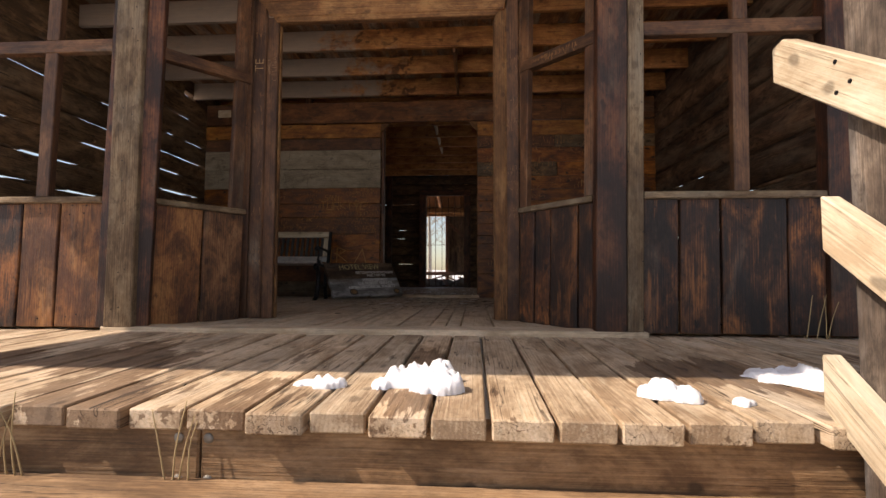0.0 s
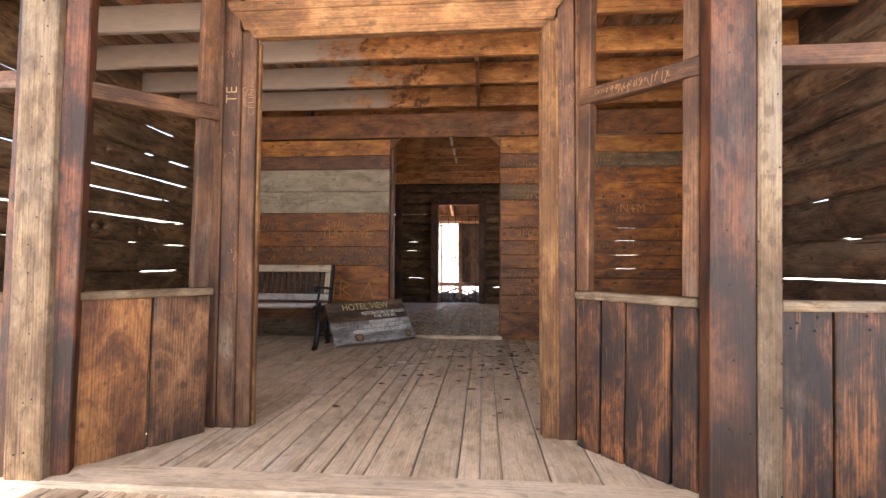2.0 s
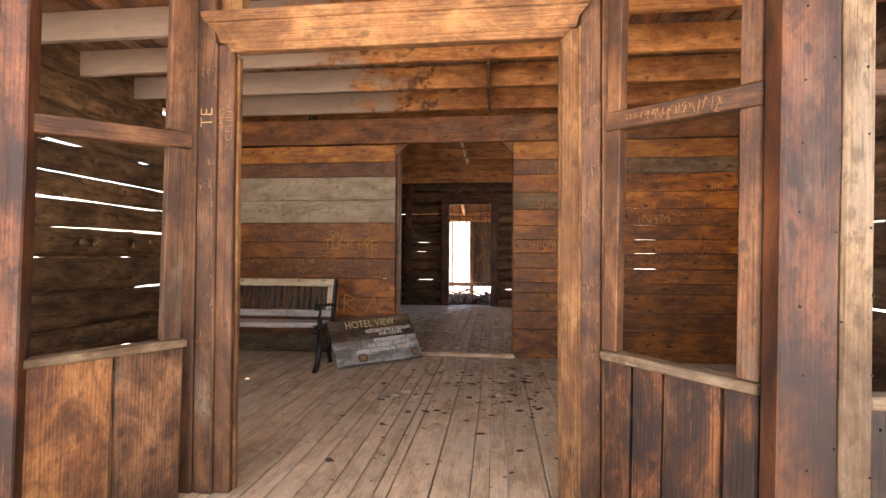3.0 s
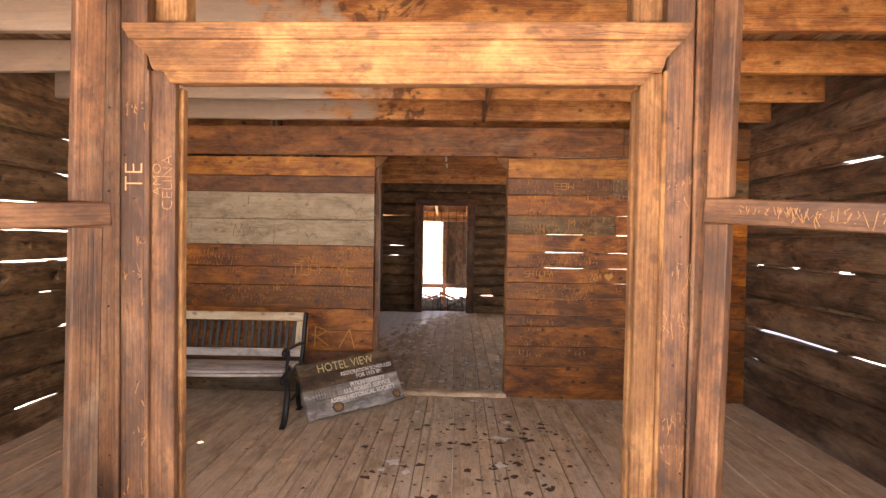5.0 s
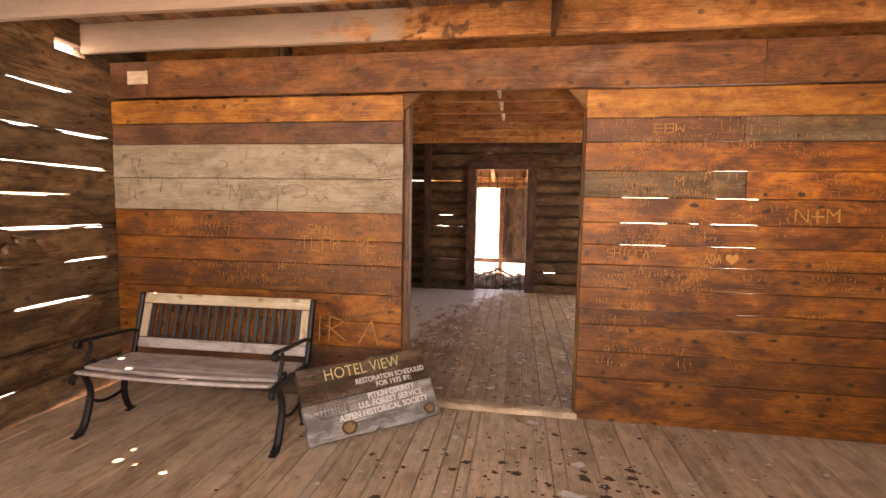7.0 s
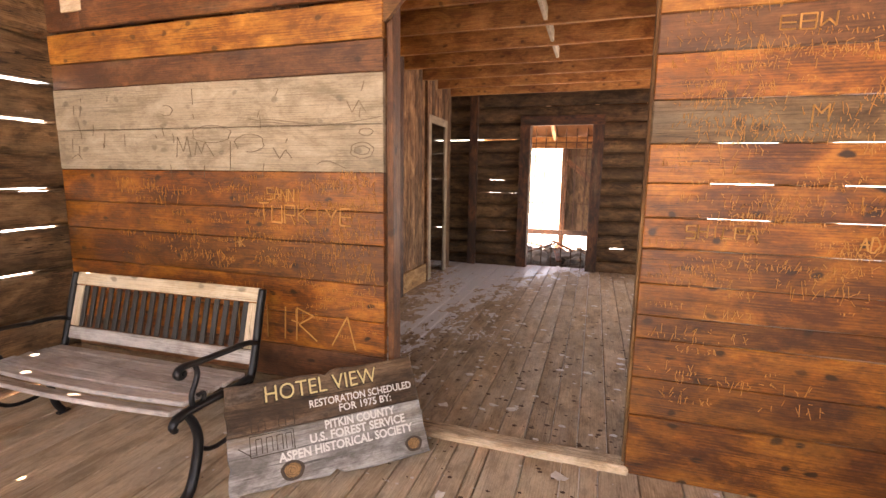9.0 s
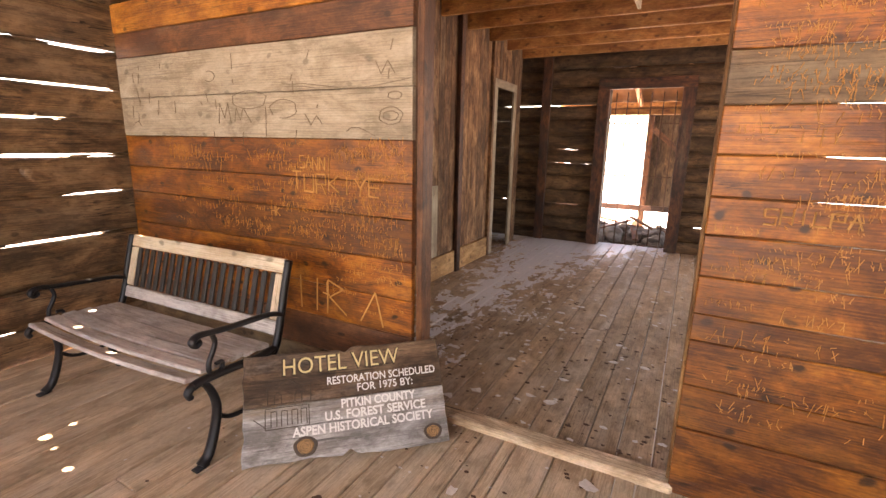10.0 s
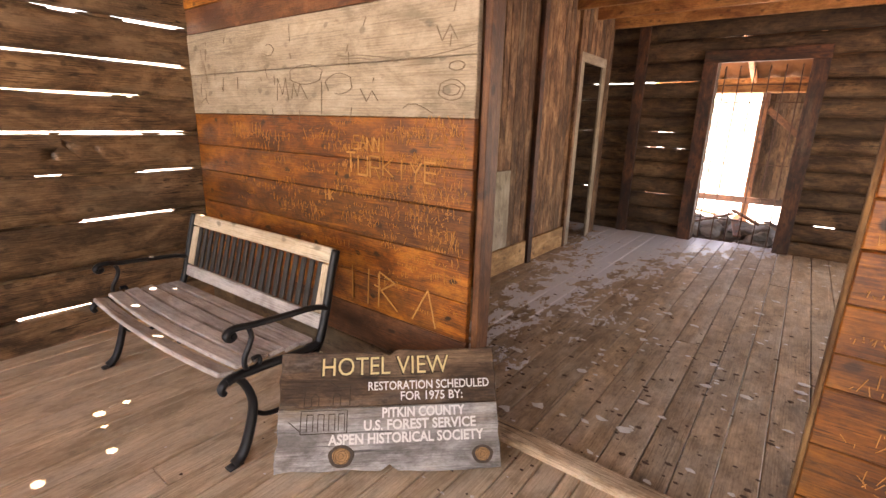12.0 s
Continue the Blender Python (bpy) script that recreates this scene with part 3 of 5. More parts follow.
dg = bpy.context.evaluated_depsgraph_get()
bored = [(o, bpy.data.meshes.new_from_object(o.evaluated_get(dg))) for o in ww.children if o.modifiers]
for ob, me in bored:
    ob.modifiers.clear()
    ob.data = me
bpy.data.objects.remove(borer)
# plates above the logs; a short stretch of the west one is missing
timber("plate", (X0 - 0.14, 2.3, 2.71), (X0 - 0.14, 5.74, 2.71), 0.29, 0.12, (1, 0, 0), M_LOG, ww, 0.01, 0.006, 8)
timber("plate", (X0 - 0.142, 5.70, 2.755), (X0 - 0.142, 6.0, 2.755), 0.20, 0.1, (1, 0, 0), M_LOG, ww, 0.01)
timber("plate", (X0 - 0.14, 5.97, 2.71), (X0 - 0.14, 11.4, 2.71), 0.29, 0.12, (1, 0, 0), M_LOG, ww, 0.01, 0.006, 8)
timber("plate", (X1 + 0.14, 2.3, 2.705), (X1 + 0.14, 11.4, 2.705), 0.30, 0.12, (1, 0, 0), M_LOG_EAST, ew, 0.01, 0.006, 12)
north_z = [-0.06, 0.15, 0.36, 0.56, 0.77, 0.98, 1.18, 1.38, 1.58, 1.80, 2.0, 2.25, 2.5, 2.72, 2.97]
XN = X0 - 0.1
north_open = {0.36: [(0.3, 0.5)], 0.56: [(-1.62, -1.3), (-2.5, -2.3)], 0.77: [(-2.4, -2.3)], 1.18: [(-1.62, -1.52)], 1.38: [(-1.62, -1.48)], 2.0: [(-2.5, -1.2)], 2.5: [(-2.42, -2.3)], 1.58: [(0.4, 0.43)]}
# the second hole is an unseen opening, added behind the north fill lamp
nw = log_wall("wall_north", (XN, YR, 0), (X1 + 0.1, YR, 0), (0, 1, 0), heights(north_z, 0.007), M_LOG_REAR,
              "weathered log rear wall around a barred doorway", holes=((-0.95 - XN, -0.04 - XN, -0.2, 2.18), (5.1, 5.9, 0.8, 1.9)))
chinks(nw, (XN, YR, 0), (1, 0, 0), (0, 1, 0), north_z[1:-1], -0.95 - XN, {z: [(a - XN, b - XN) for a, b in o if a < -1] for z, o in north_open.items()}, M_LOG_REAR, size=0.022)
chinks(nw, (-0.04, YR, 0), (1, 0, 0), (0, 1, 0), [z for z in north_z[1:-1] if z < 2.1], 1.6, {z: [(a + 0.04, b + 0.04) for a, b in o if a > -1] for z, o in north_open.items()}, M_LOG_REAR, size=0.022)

# ---- partition of planks ----
partition = empty("wall_partition", (0, YB, 0), "orange stained plank partition carved with visitors' scratches", "wall", kind="structure")


def wall_plank(x0, x1, z0, z1, mat, proud=0.0, thick=0.03, slits=()):
    """A plank across the partition; slits are stretches of its upper edge that are split away."""
    L, hh = (x1 - x0 - 0.004) / 2, (z1 - z0 - 0.0026) / 2
    xm, zm = (x0 + x1) / 2, (z0 + z1) / 2
    xs = sorted({-L, L, *[-L + 2 * L * i / 8 for i in range(1, 8)]})
    top = [(x, hh + rng.uniform(-0.0022, 0.0008)) for x in xs]
    for a, b, d in slits:
        a, b = a - xm, b - xm
        top = [p for p in top if not a - 0.01 < p[0] < b + 0.01] + [(a - 0.004, hh), (a, hh - d * 0.8), ((a + b) / 2, hh - d), (b, hh - d * 0.7), (b + 0.004, hh)]
    top.sort()
    low = [(x, -hh) for x in xs]
    bm = bmesh.new()
    front = [bm.verts.new((x, thick / 2, z)) for x, z in low + top[::-1]]
    f = bm.faces.new(front)
    back = bmesh.ops.extrude_face_region(bm, geom=[f])
    bmesh.ops.translate(bm, verts=[v for v in back["geom"] if isinstance(v, bmesh.types.BMVert)], vec=(0, -thick, 0))
    bmesh.ops.recalc_face_normals(bm, faces=bm.faces)
    edge = [e for e in bm.edges if all(abs(v.co.y - thick / 2) < 1e-5 for v in e.verts)]
    bmesh.ops.bevel(bm, geom=edge, offset=0.004, segments=1, affect="EDGES", clamp_overlap=True)
    m = axes((xm, YB + thick / 2 - proud + rng.uniform(0, 0.003), zm), (-1, 0, 0), (0, -1, 0))
    bmesh.ops.transform(bm, matrix=Matrix.Diagonal((-1, 1, 1, 1)), verts=bm.verts)
    bmesh.ops.reverse_faces(bm, faces=bm.faces)
    return part("plank", bm, mat, partition, "", m)


left_rows = [0.0, 0.20, 0.41, 0.61, 0.82, 1.04, 1.22, 1.43]
for z0, z1 in zip(left_rows, left_rows[1:]):
    wall_plank(X0, BL, z0, z1, M_DUN if z0 < 0.1 else M_BROWN if z0 < 0.3 else M_ORANGE)
wall_plank(X0, BL, 1.43, 1.68, M_GREY, 0.004)
wall_plank(X0, BL, 1.68, 1.94, M_GREY, 0.004)
wall_plank(X0, BL, 1.94, 2.10, M_BROWN)
wall_plank(X0, BL, 2.10, 2.285, M_PINE, 0.004)
right_rows = [0.0, 0.31, 0.50, 0.69, 0.80, 0.95, 1.11, 1.25, 1.40, 1.57, 1.75, 1.94, 2.10, 2.29]
for i, (z0, z1) in enumerate(zip(right_rows, right_rows[1:])):
    if abs(z0 - 1.57) < 0.01:
        wall_plank(BR, 1.27, z0, z1, M_DUN, 0.003)
        wall_plank(1.27, X1, z0, z1, M_ORANGE)
    elif abs(z0 - 1.94) < 0.01:
        wall_plank(BR, 1.24, z0, z1, M_BROWN)
        wall_plank(1.24, X1, z0, z1, M_DUN)
    else:
        slits = {1.57: ((0.60, 0.87, 0.0015), (1.29, 1.50, 0.005), (2.3, 2.4, 0.005)), 1.40: ((0.60, 0.87, 0.002), (1.33, 1.49, 0.001)),
                 1.25: ((0.60, 0.88, 0.002), (1.33, 1.48, 0.001)), 0.80: ((1.28, 1.44, 0.003),)}
        wall_plank(BR, X1, z0, z1, M_PINE if z0 > 2.05 else M_ORANGE, 0.006 if i == 0 else 0.0, slits=slits.get(z1, ()))
wall_plank(-3.1, 1.33, 2.30, 2.58, M_HEADER, 0.012)
wall_plank(1.33, X1, 2.30, 2.58, M_HEADER, 0.008)
wall_plank(X0, -3.1, 2.30, 2.58, M_BROWN)
# door posts behind the planks, with chamfer blocks in the upper corners
for x in (BL + 0.02, BR + 0.008):
    timber("jamb", (x, YB + 0.085 if x < 0 else YB + 0.062, 0), (x, YB + 0.085 if x < 0 else YB + 0.062, BT), 0.10 if x < 0 else 0.055, 0.035, (1, 0, 0), M_BROWN if x < 0 else M_TRIM, partition)
for x, side in ((BL, 1), (BR, -1)):
    bm = bmesh.new()
    f = bm.faces.new([bm.verts.new((x + side * dx, 0, BT - dz)) for dx, dz in ((0, 0), (0.115, 0), (0.115, 0.01), (0.01, 0.115), (0, 0.115))])
    r = bmesh.ops.extrude_face_region(bm, geom=[f])
    bmesh.ops.translate(bm, verts=[v for v in r["geom"] if isinstance(v, bmesh.types.BMVert)], vec=(0, 0.028, 0))
    bmesh.ops.recalc_face_normals(bm, faces=bm.faces)
    part("corner_block", bm, M_TRIM, partition, "", pose(0, YB + 0.002, 0))

# ---- ceiling and joists ----
bm = bmesh.new()
x = X0 - 0.3
while x < X1 + 0.3:
    w = rng.uniform(0.13, 0.2)
    b2 = box_bm(9.6, w - 0.008, 0.02, 0.002)
    bmesh.ops.translate(b2, verts=b2.verts, vec=(0, -(x + w / 2), rng.uniform(0, 0.004)))
    tmp = bpy.data.meshes.new("tmp")
    b2.to_mesh(tmp)
    b2.free()
    bm.from_mesh(tmp)
    bpy.data.meshes.remove(tmp)
    x += w
tagged(part("ceiling", bm, M_CEIL, None, "", pose(0, 6.9, 2.835, 0, 0, 90)), "bare ceiling boards above the joists", "ceiling", kind="structure")
for y in (2.95, 3.55, 4.15, 4.75, 5.35, 5.97):
    j = timber("ceiling_joist", (X0 - 0.1, y, 2.715), (X1 + 0.1, y, 2.715), 0.21, 0.045, (0, -1, 0), M_JOIST_OLD, None, 0.004, 0.006, 8)
    tagged(j, "sawn pine ceiling joist with dark stains", "joist", "ceiling joists", "structure")
for y in [6.6 + 0.6 * i for i in range(8)]:
    j = timber("ceiling_joist", (X0 - 0.1, y, 2.715), (X1 + 0.1, y, 2.715), 0.21, 0.045, (0, -1, 0), M_JOIST, None, 0.004, 0.006, 8)
    tagged(j, "sawn pine ceiling joist in the back room", "joist", "ceiling joists", "structure")

# ---- front wall ----
front = empty("wall_south", (0, YF, 0), "dark timber front with open windows and a splayed entry", "wall", kind="structure")
TOP = 2.82


LEAN = 0.018


def up_to(p, z):
    """The point above p at height z on the slightly leaning front."""
    return Vector((p[0] + LEAN * z, p[1], z))


def post(x0, x1, y, mat, z0=0.0, z1=TOP, thick=0.09, owner=None, name="post"):
    return timber(name, up_to(((x0 + x1) / 2, y), z0), up_to(((x0 + x1) / 2, y), z1), x1 - x0, thick, (0, -1, 0), mat, owner or front, 0.006, 0.004, 6)


def bay(p, q, boards, mat, muntins, sill=0.70, bar=1.54, depth=0.05, bar_end=None, stile=0.075):
    """Wainscot boards, sill and window bars between two uprights p and q on plan."""
    p, q = Vector((*p, 0)), Vector((*q, 0))
    way = (q - p).normalized()
    nrm = Vector((way.y, -way.x, 0))
    total = sum(boards)
    s = 0.0
    for k, w in enumerate(boards):
        L = (q - p).length * w / total
        c = p + way * (s + L / 2)
        timber("wainscot_board", c, up_to(c, sill - 0.03), L - 0.011, 0.03, nrm, mat[k % len(mat)], front, 0.005, 0.005, 6)
        s += L
    up = Vector((0, 0, 1))
    timber("sill", up_to(p, sill - 0.015), up_to(q, sill - 0.015), 0.075, 0.035, up, M_PALE_POST, front, 0.006, 0.003, 5)
    timber("window_bar", up_to(p, bar), up_to(q, bar_end or bar), 0.07, depth, nrm, M_CASING, front, 0.004, 0.002, 4)
    for f in muntins:
        c = p + way * ((q - p).length * f)
        at = bar + ((bar_end or bar) - bar) * f
        timber("window_bar", up_to(c, sill + 0.003), up_to(c, at - 0.036), stile, depth - 0.006, nrm, M_CASING, front, 0.004, 0.002, 4)
        timber("window_bar", up_to(c, at + 0.036), up_to(c, TOP), stile, depth - 0.006, nrm, M_CASING, front, 0.004, 0.002, 4)


bay((-3.42, YF), (-1.80, YF), (0.20, 0.2, 0.21, 0.40, 0.19, 0.22), (M_WAINSCOT, M_WAIN_PALE, M_WAINSCOT, M_WAINSCOT, M_WAIN_ORANGE, M_WAIN_ORANGE), (0.32, 0.78))
post(-1.80, -1.742, YF, M_POST, thick=0.07)
timber("post", (-1.657, YF - 0.03, 0), (-1.655, YF - 0.03, TOP), 0.155, 0.05, (0, -1, 0), M_PALE_POST, front, 0.006, 0.004, 6)
timber("post", (-1.588, YF + 0.03, 0), up_to((-1.588, YF + 0.03), TOP), 0.085, 0.09, (0.5, -1, 0), M_POST, front, 0.006, 0.004, 6)
bay((-1.60, 2.53), (-1.30, 3.02), (0.29, 0.24), (M_WAIN_ORANGE, M_WAIN_BROWN), (0.9,), bar=1.52, bar_end=1.565)
bay((0.488, 3.03), (0.83, 2.58), (0.18, 0.17, 0.28, 0.15), (M_WAINSCOT,), (0.06, 0.94), bar=1.60, bar_end=1.55, stile=0.062)
post(0.803, 0.95, YF, M_POST)
post(0.952, 1.028, YF - 0.02, M_PALE_POST, thick=0.06)
bay((1.03, YF), (1.90, YF), (0.18, 0.20, 0.315, 0.175), (M_WAINSCOT,), (0.55,))
post(1.90, 2.02, YF, M_POST)
bay((2.02, YF), (X1, YF), (0.2, 0.28), (M_WAINSCOT,), ())
# door jambs, flat casing boards and a moulded head
for side, x, ma, mb, (wa, wb, wp) in ((-1, DL, M_CASING, M_CASING, (0.078, 0.083, 0.088)), (1, DR, M_TRIM, M_CASING, (0.070, 0.083, 0.058))):
    timber("jamb", (x + side * 0.008, YJ + 0.02, 0), (x + side * 0.008, YJ + 0.02, DT), 0.03, 0.022, (side, 0, 0), M_TRIM, front, 0.004, 0.004, 10)
    timber("casing", (x + side * (0.004 + wa / 2), YJ - 0.012, 0), (x + side * (0.004 + wa / 2), YJ - 0.012, DT + 0.045), wa, 0.028, (0, -1, 0), ma, front, 0.004, 0.003, 8)
    timber("casing", (x + side * (0.006 + wa + wb / 2), YJ - 0.022, 0), (x + side * (0.006 + wa + wb / 2), YJ - 0.022, TOP), wb, 0.045, (0, -1, 0), mb, front, 0.006, 0.003, 8)
    timber("casing_bead", (x + side * (0.006 + wa), YJ - 0.030, 0), (x + side * (0.006 + wa), YJ - 0.030, DT + 0.045), 0.014, 0.03, (0, -1, 0), ma, front, 0.005)
    timber("post", (x + side * (0.009 + wa + wb + wp / 2), YJ - 0.005, 0), (x + side * (0.009 + wa + wb + wp / 2), YJ - 0.005, TOP), wp, 0.09, (0, -1, 0), M_CASING, front, 0.006, 0.004, 8)
    timber("post", (x + side * 0.07, YJ + 0.04, DT + 0.215), (x + side * 0.07, YJ + 0.04, TOP), 0.16, 0.06, (0, -1, 0), M_TRIM, front)
xm, hw = (DL + DR) / 2, (DR - DL) / 2


def moulded_head():
    """Flat fillet, cove and crown along the head, with the ends returned."""
    prof = [(0.0, 0.0, 0.0), (0.012, 0.0, 0.0), (0.018, 0.004, 0.0), (0.018, 0.040, 0.0), (0.030, 0.046, 0.055), (0.036, 0.066, 0.062), (0.042, 0.090, 0.066), (0.056, 0.112, 0.082), (0.072, 0.130, 0.10),
            (0.076, 0.142, 0.106), (0.090, 0.146, 0.118), (0.096, 0.162, 0.122), (0.106, 0.180, 0.130), (0.106, 0.196, 0.130), (0.0, 0.200, 0.130)]
    bm = bmesh.new()
    cols = []
    n = 14
    for k in range(n + 1):
        f = k / n * 2 - 1
        row = []
        for d, z, over in prof:
            jit = noise.noise(Vector((f * 6, d * 40, z * 30))) * 0.0015
            row.append(bm.verts.new((f * (hw + 0.008 + over * 0.88), -d * 0.6 + jit, z * 0.82 + jit)))
        cols.append(row)
    for a, b in zip(cols, cols[1:]):
        for i in range(len(prof)):
            bm.faces.new((a[i], a[(i + 1) % len(prof)], b[(i + 1) % len(prof)], b[i]))
    bm.faces.new(cols[0])
    bm.faces.new(cols[-1][::-1])
    bmesh.ops.recalc_face_normals(bm, faces=bm.faces)
    return part("head_moulding", bm, M_TRIM, front, "", pose(xm, YJ - 0.034, DT))


moulded_head()
timber("head", (DL, YJ - 0.01, DT + 0.1), (DR, YJ - 0.01, DT + 0.1), 0.19, 0.05, (0, -1, 0), M_TRIM, front)
timber("top_plate", (X0 - 0.2, YF, TOP + 0.09), (X1 + 0.2, YF, TOP + 0.09), 0.16, 0.2, (0, -1, 0), M_POST, front)

# ---- rear door and rear room ----
rear = empty("door_frame_rear", (-0.5, YR, 0), "dark timber frame of the barred rear doorway", "door frame", kind="structure")
for x in (-1.03, 0.04):
    timber("jamb", (x, YR - 0.02, 0), (x, YR - 0.02, 2.2), 0.16, 0.06, (0, -1, 0), M_POST, rear)
timber("head", (-1.11, YR - 0.021, 2.27), (0.12, YR - 0.021, 2.27), 0.14, 0.06, (0, -1, 0), M_POST, rear)
wall_post = timber("wall_post", (-1.84, YR - 0.05, 0), (-1.84, YR - 0.05, 2.7), 0.13, 0.06, (0, -1, 0), M_POST)
tagged(wall_post, "dark red-brown upright nailed to the rear log wall", "post", kind="structure")
boards = empty("wall_closet", (-2.1, 8.4, 0), "old vertical board wall with a pale-framed doorway", "wall", kind="structure")
y = YB + 0.2
while y < 10.7:
    w = rng.uniform(0.09, 0.17)
    if not (9.80 < y + w / 2 < 10.5):
        timber("board", (-2.12, y + w / 2, 0.0), (-2.12, y + w / 2, 2.8), w - 0.006, 0.025, (1, 0, 0), M_BOARDWALL, boards, 0.003, 0.004, 5)
    else:
        timber("board", (-2.12, y + w / 2, 2.2), (-2.12, y + w / 2, 2.8), w - 0.006, 0.025, (1, 0, 0), M_BOARDWALL, boards, 0.003, 0.004, 3)
    y += w
frame_mat = M_GREY
for y0, y1 in ((7.85, 8.72), (8.84, 9.66)):
    timber("kick_board", (-2.085, y0, 0.13), (-2.085, y1, 0.13), 0.24, 0.03, (1, 0, 0), M_KICK, boards)
timber("upright", (-2.075, 8.78, 0), (-2.075, 8.78, 2.75), 0.09, 0.05, (1, 0, 0), M_POST, boards)
timber("upright", (-2.075, 7.78, 0), (-2.075, 7.78, 2.75), 0.09, 0.05, (1, 0, 0), M_BOARDWALL, boards)
timber("patch_board", (-2.093, 8.2, 0.26), (-2.093, 8.2, 1.0), 0.26, 0.022, (1, 0, 0), M_GREY, boards)
timber("upright", (-2.085, 9.70, 0), (-2.085, 9.70, 2.75), 0.06, 0.04, (1, 0, 0), M_BOARDWALL, boards)
for y in (9.80, 10.50):
    timber("door_casing", (-2.09, y, 0), (-2.09, y, 2.12), 0.10, 0.03, (1, 0, 0), frame_mat, boards)
timber("door_casing", (-2.09, 9.75, 2.17), (-2.09, 10.55, 2.17), 0.10, 0.032, (1, 0, 0), frame_mat, boards)

plank_floor("floor", X0, X1, 2.62, YB + 0.03, 0.0, 0.16, M_FLOOR, "worn grey-brown plank floor with trodden dirt", joints=0.3,
            seams=(-1.19, -1.055, -0.94, -0.815, -0.685, -0.58, -0.475, -0.41, -0.225, -0.043, 0.046, 0.13, 0.315, 0.508))
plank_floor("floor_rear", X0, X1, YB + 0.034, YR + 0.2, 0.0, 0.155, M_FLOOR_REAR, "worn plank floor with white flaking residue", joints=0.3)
th = timber("threshold", (BL - 0.02, YB + 0.04, 0.012), (BR + 0.02, YB + 0.04, 0.012), 0.11, 0.05, (0, 0, 1), M_DECK, None, 0.012, 0.008, 8)
tagged(th, "worn pale timber threshold in the doorway", "threshold", kind="structure")
sill = timber("threshold", (-1.75, 2.53, -0.012), (1.05, 2.53, -0.012), 0.17, 0.045, (0, 0, 1), M_FLOOR, None, 0.006, 0.004, 8)
tagged(sill, "long worn threshold plank at the splayed entry", "threshold", kind="structure")

# ---- porch ----
plank_floor("porch_deck", -3.718, X1 + 0.3, 1.20, 2.60, -0.012, 0.1463, M_DECK, "weathered porch deck of gapped planks, damp beside the snow", gap=0.012, vary=0.02,
            seams=(-0.788, -0.639, -0.492, -0.337, -0.189, -0.044, 0.099, 0.238, 0.388, 0.527, 0.672, 0.823, 0.963), thick=0.05, slope=0.02, ragged=0.016)
rim = empty("porch_rim", (0, 1.22, -0.15), "sawn rim beam under the deck edge", "beam", kind="structure")
timber("beam", (-3.7, 1.265, -0.165), (-0.465, 1.265, -0.165), 0.19, 0.06, (0, -1, 0), M_BEAM, rim, 0.005, 0.003, 6)
timber("beam", (-0.46, 1.265, -0.165), (2.9, 1.265, -0.165), 0.19, 0.06, (0, -1, 0), M_BEAM, rim, 0.005, 0.003, 6)
stairs = empty("porch_stairs", (0, 0.5, -1), "wooden stairs up to the porch", "stairs", kind="structure")
for k in range(1, 6):
    y1 = 1.235 - 0.28 * (k - 1)
    timber("tread", (-1.3, y1 - 0.145, -0.2 * k - 0.03), (1.05, y1 - 0.145, -0.2 * k - 0.03), 0.285, 0.045, (0, 0, 1), M_BEAM, stairs, 0.005, 0.003, 4)
    timber("riser", (-1.3, y1 - 0.26, -0.2 * k - 0.142), (1.05, y1 - 0.26, -0.2 * k - 0.142), 0.175, 0.02, (0, -1, 0), M_BEAM, stairs)

# porch roof and the building's roof, above every view
roof = empty("porch_roof", (0, 1.6, 2.9), "board porch roof over the deck", "roof", kind="structure")
for i in range(7):
    timber("roof_board", (X0 - 0.8, 0.97 + 0.26 * i, 2.90 + 0.035 * i), (X1 + 0.8, 0.97 + 0.26 * i, 2.90 + 0.035 * i), 0.262, 0.03, (0, -0.15, 1), M_ROOF, roof)
timber("roof_deck", (X0 - 0.6, 7.0, 3.15), (X1 + 0.6, 7.0, 3.15), 9.4, 0.04, (0, 0, 1), M_ROOF, roof)

# ---- curved iron, lettering and other shapes ----
def spline(pts, n=6):
    pts = [Vector(p) for p in pts]
    out = []
    for i in range(len(pts) - 1):
        p0, p1, p2, p3 = pts[max(0, i - 1)], pts[i], pts[i + 1], pts[min(len(pts) - 1, i + 2)]
        for k in range(n):
            t = k / n
            out.append(0.5 * (2 * p1 + (p2 - p0) * t + (2 * p0 - 5 * p1 + 4 * p2 - p3) * t * t + (3 * p1 - p0 - 3 * p2 + p3) * t ** 3))
    return out + [pts[-1]]


def sweep(bm, pts, rx, rz=None, sides=8, side_way=(1, 0, 0), taper=None):
    """An oval bar along pts; rx is its half width along side_way."""
    rz = rz or rx
    rings = []
    for i, p in enumerate(pts):
        t = (pts[min(i + 1, len(pts) - 1)] - pts[max(i - 1, 0)]).normalized()
        a = Vector(side_way)
        a = (a - t * a.dot(t)).normalized()
        b = t.cross(a)
        k = taper(i / (len(pts) - 1)) if taper else 1.0
        rings.append([bm.verts.new(p + a * math.cos(2 * math.pi * j / sides) * rx * k + b * math.sin(2 * math.pi * j / sides) * rz * k) for j in range(sides)])
    for r0, r1 in zip(rings, rings[1:]):
        for j in range(sides):
            bm.faces.new((r0[j], r0[(j + 1) % sides], r1[(j + 1) % sides], r1[j])).smooth = True
    bm.faces.new(rings[0][::-1])
    bm.faces.new(rings[-1])


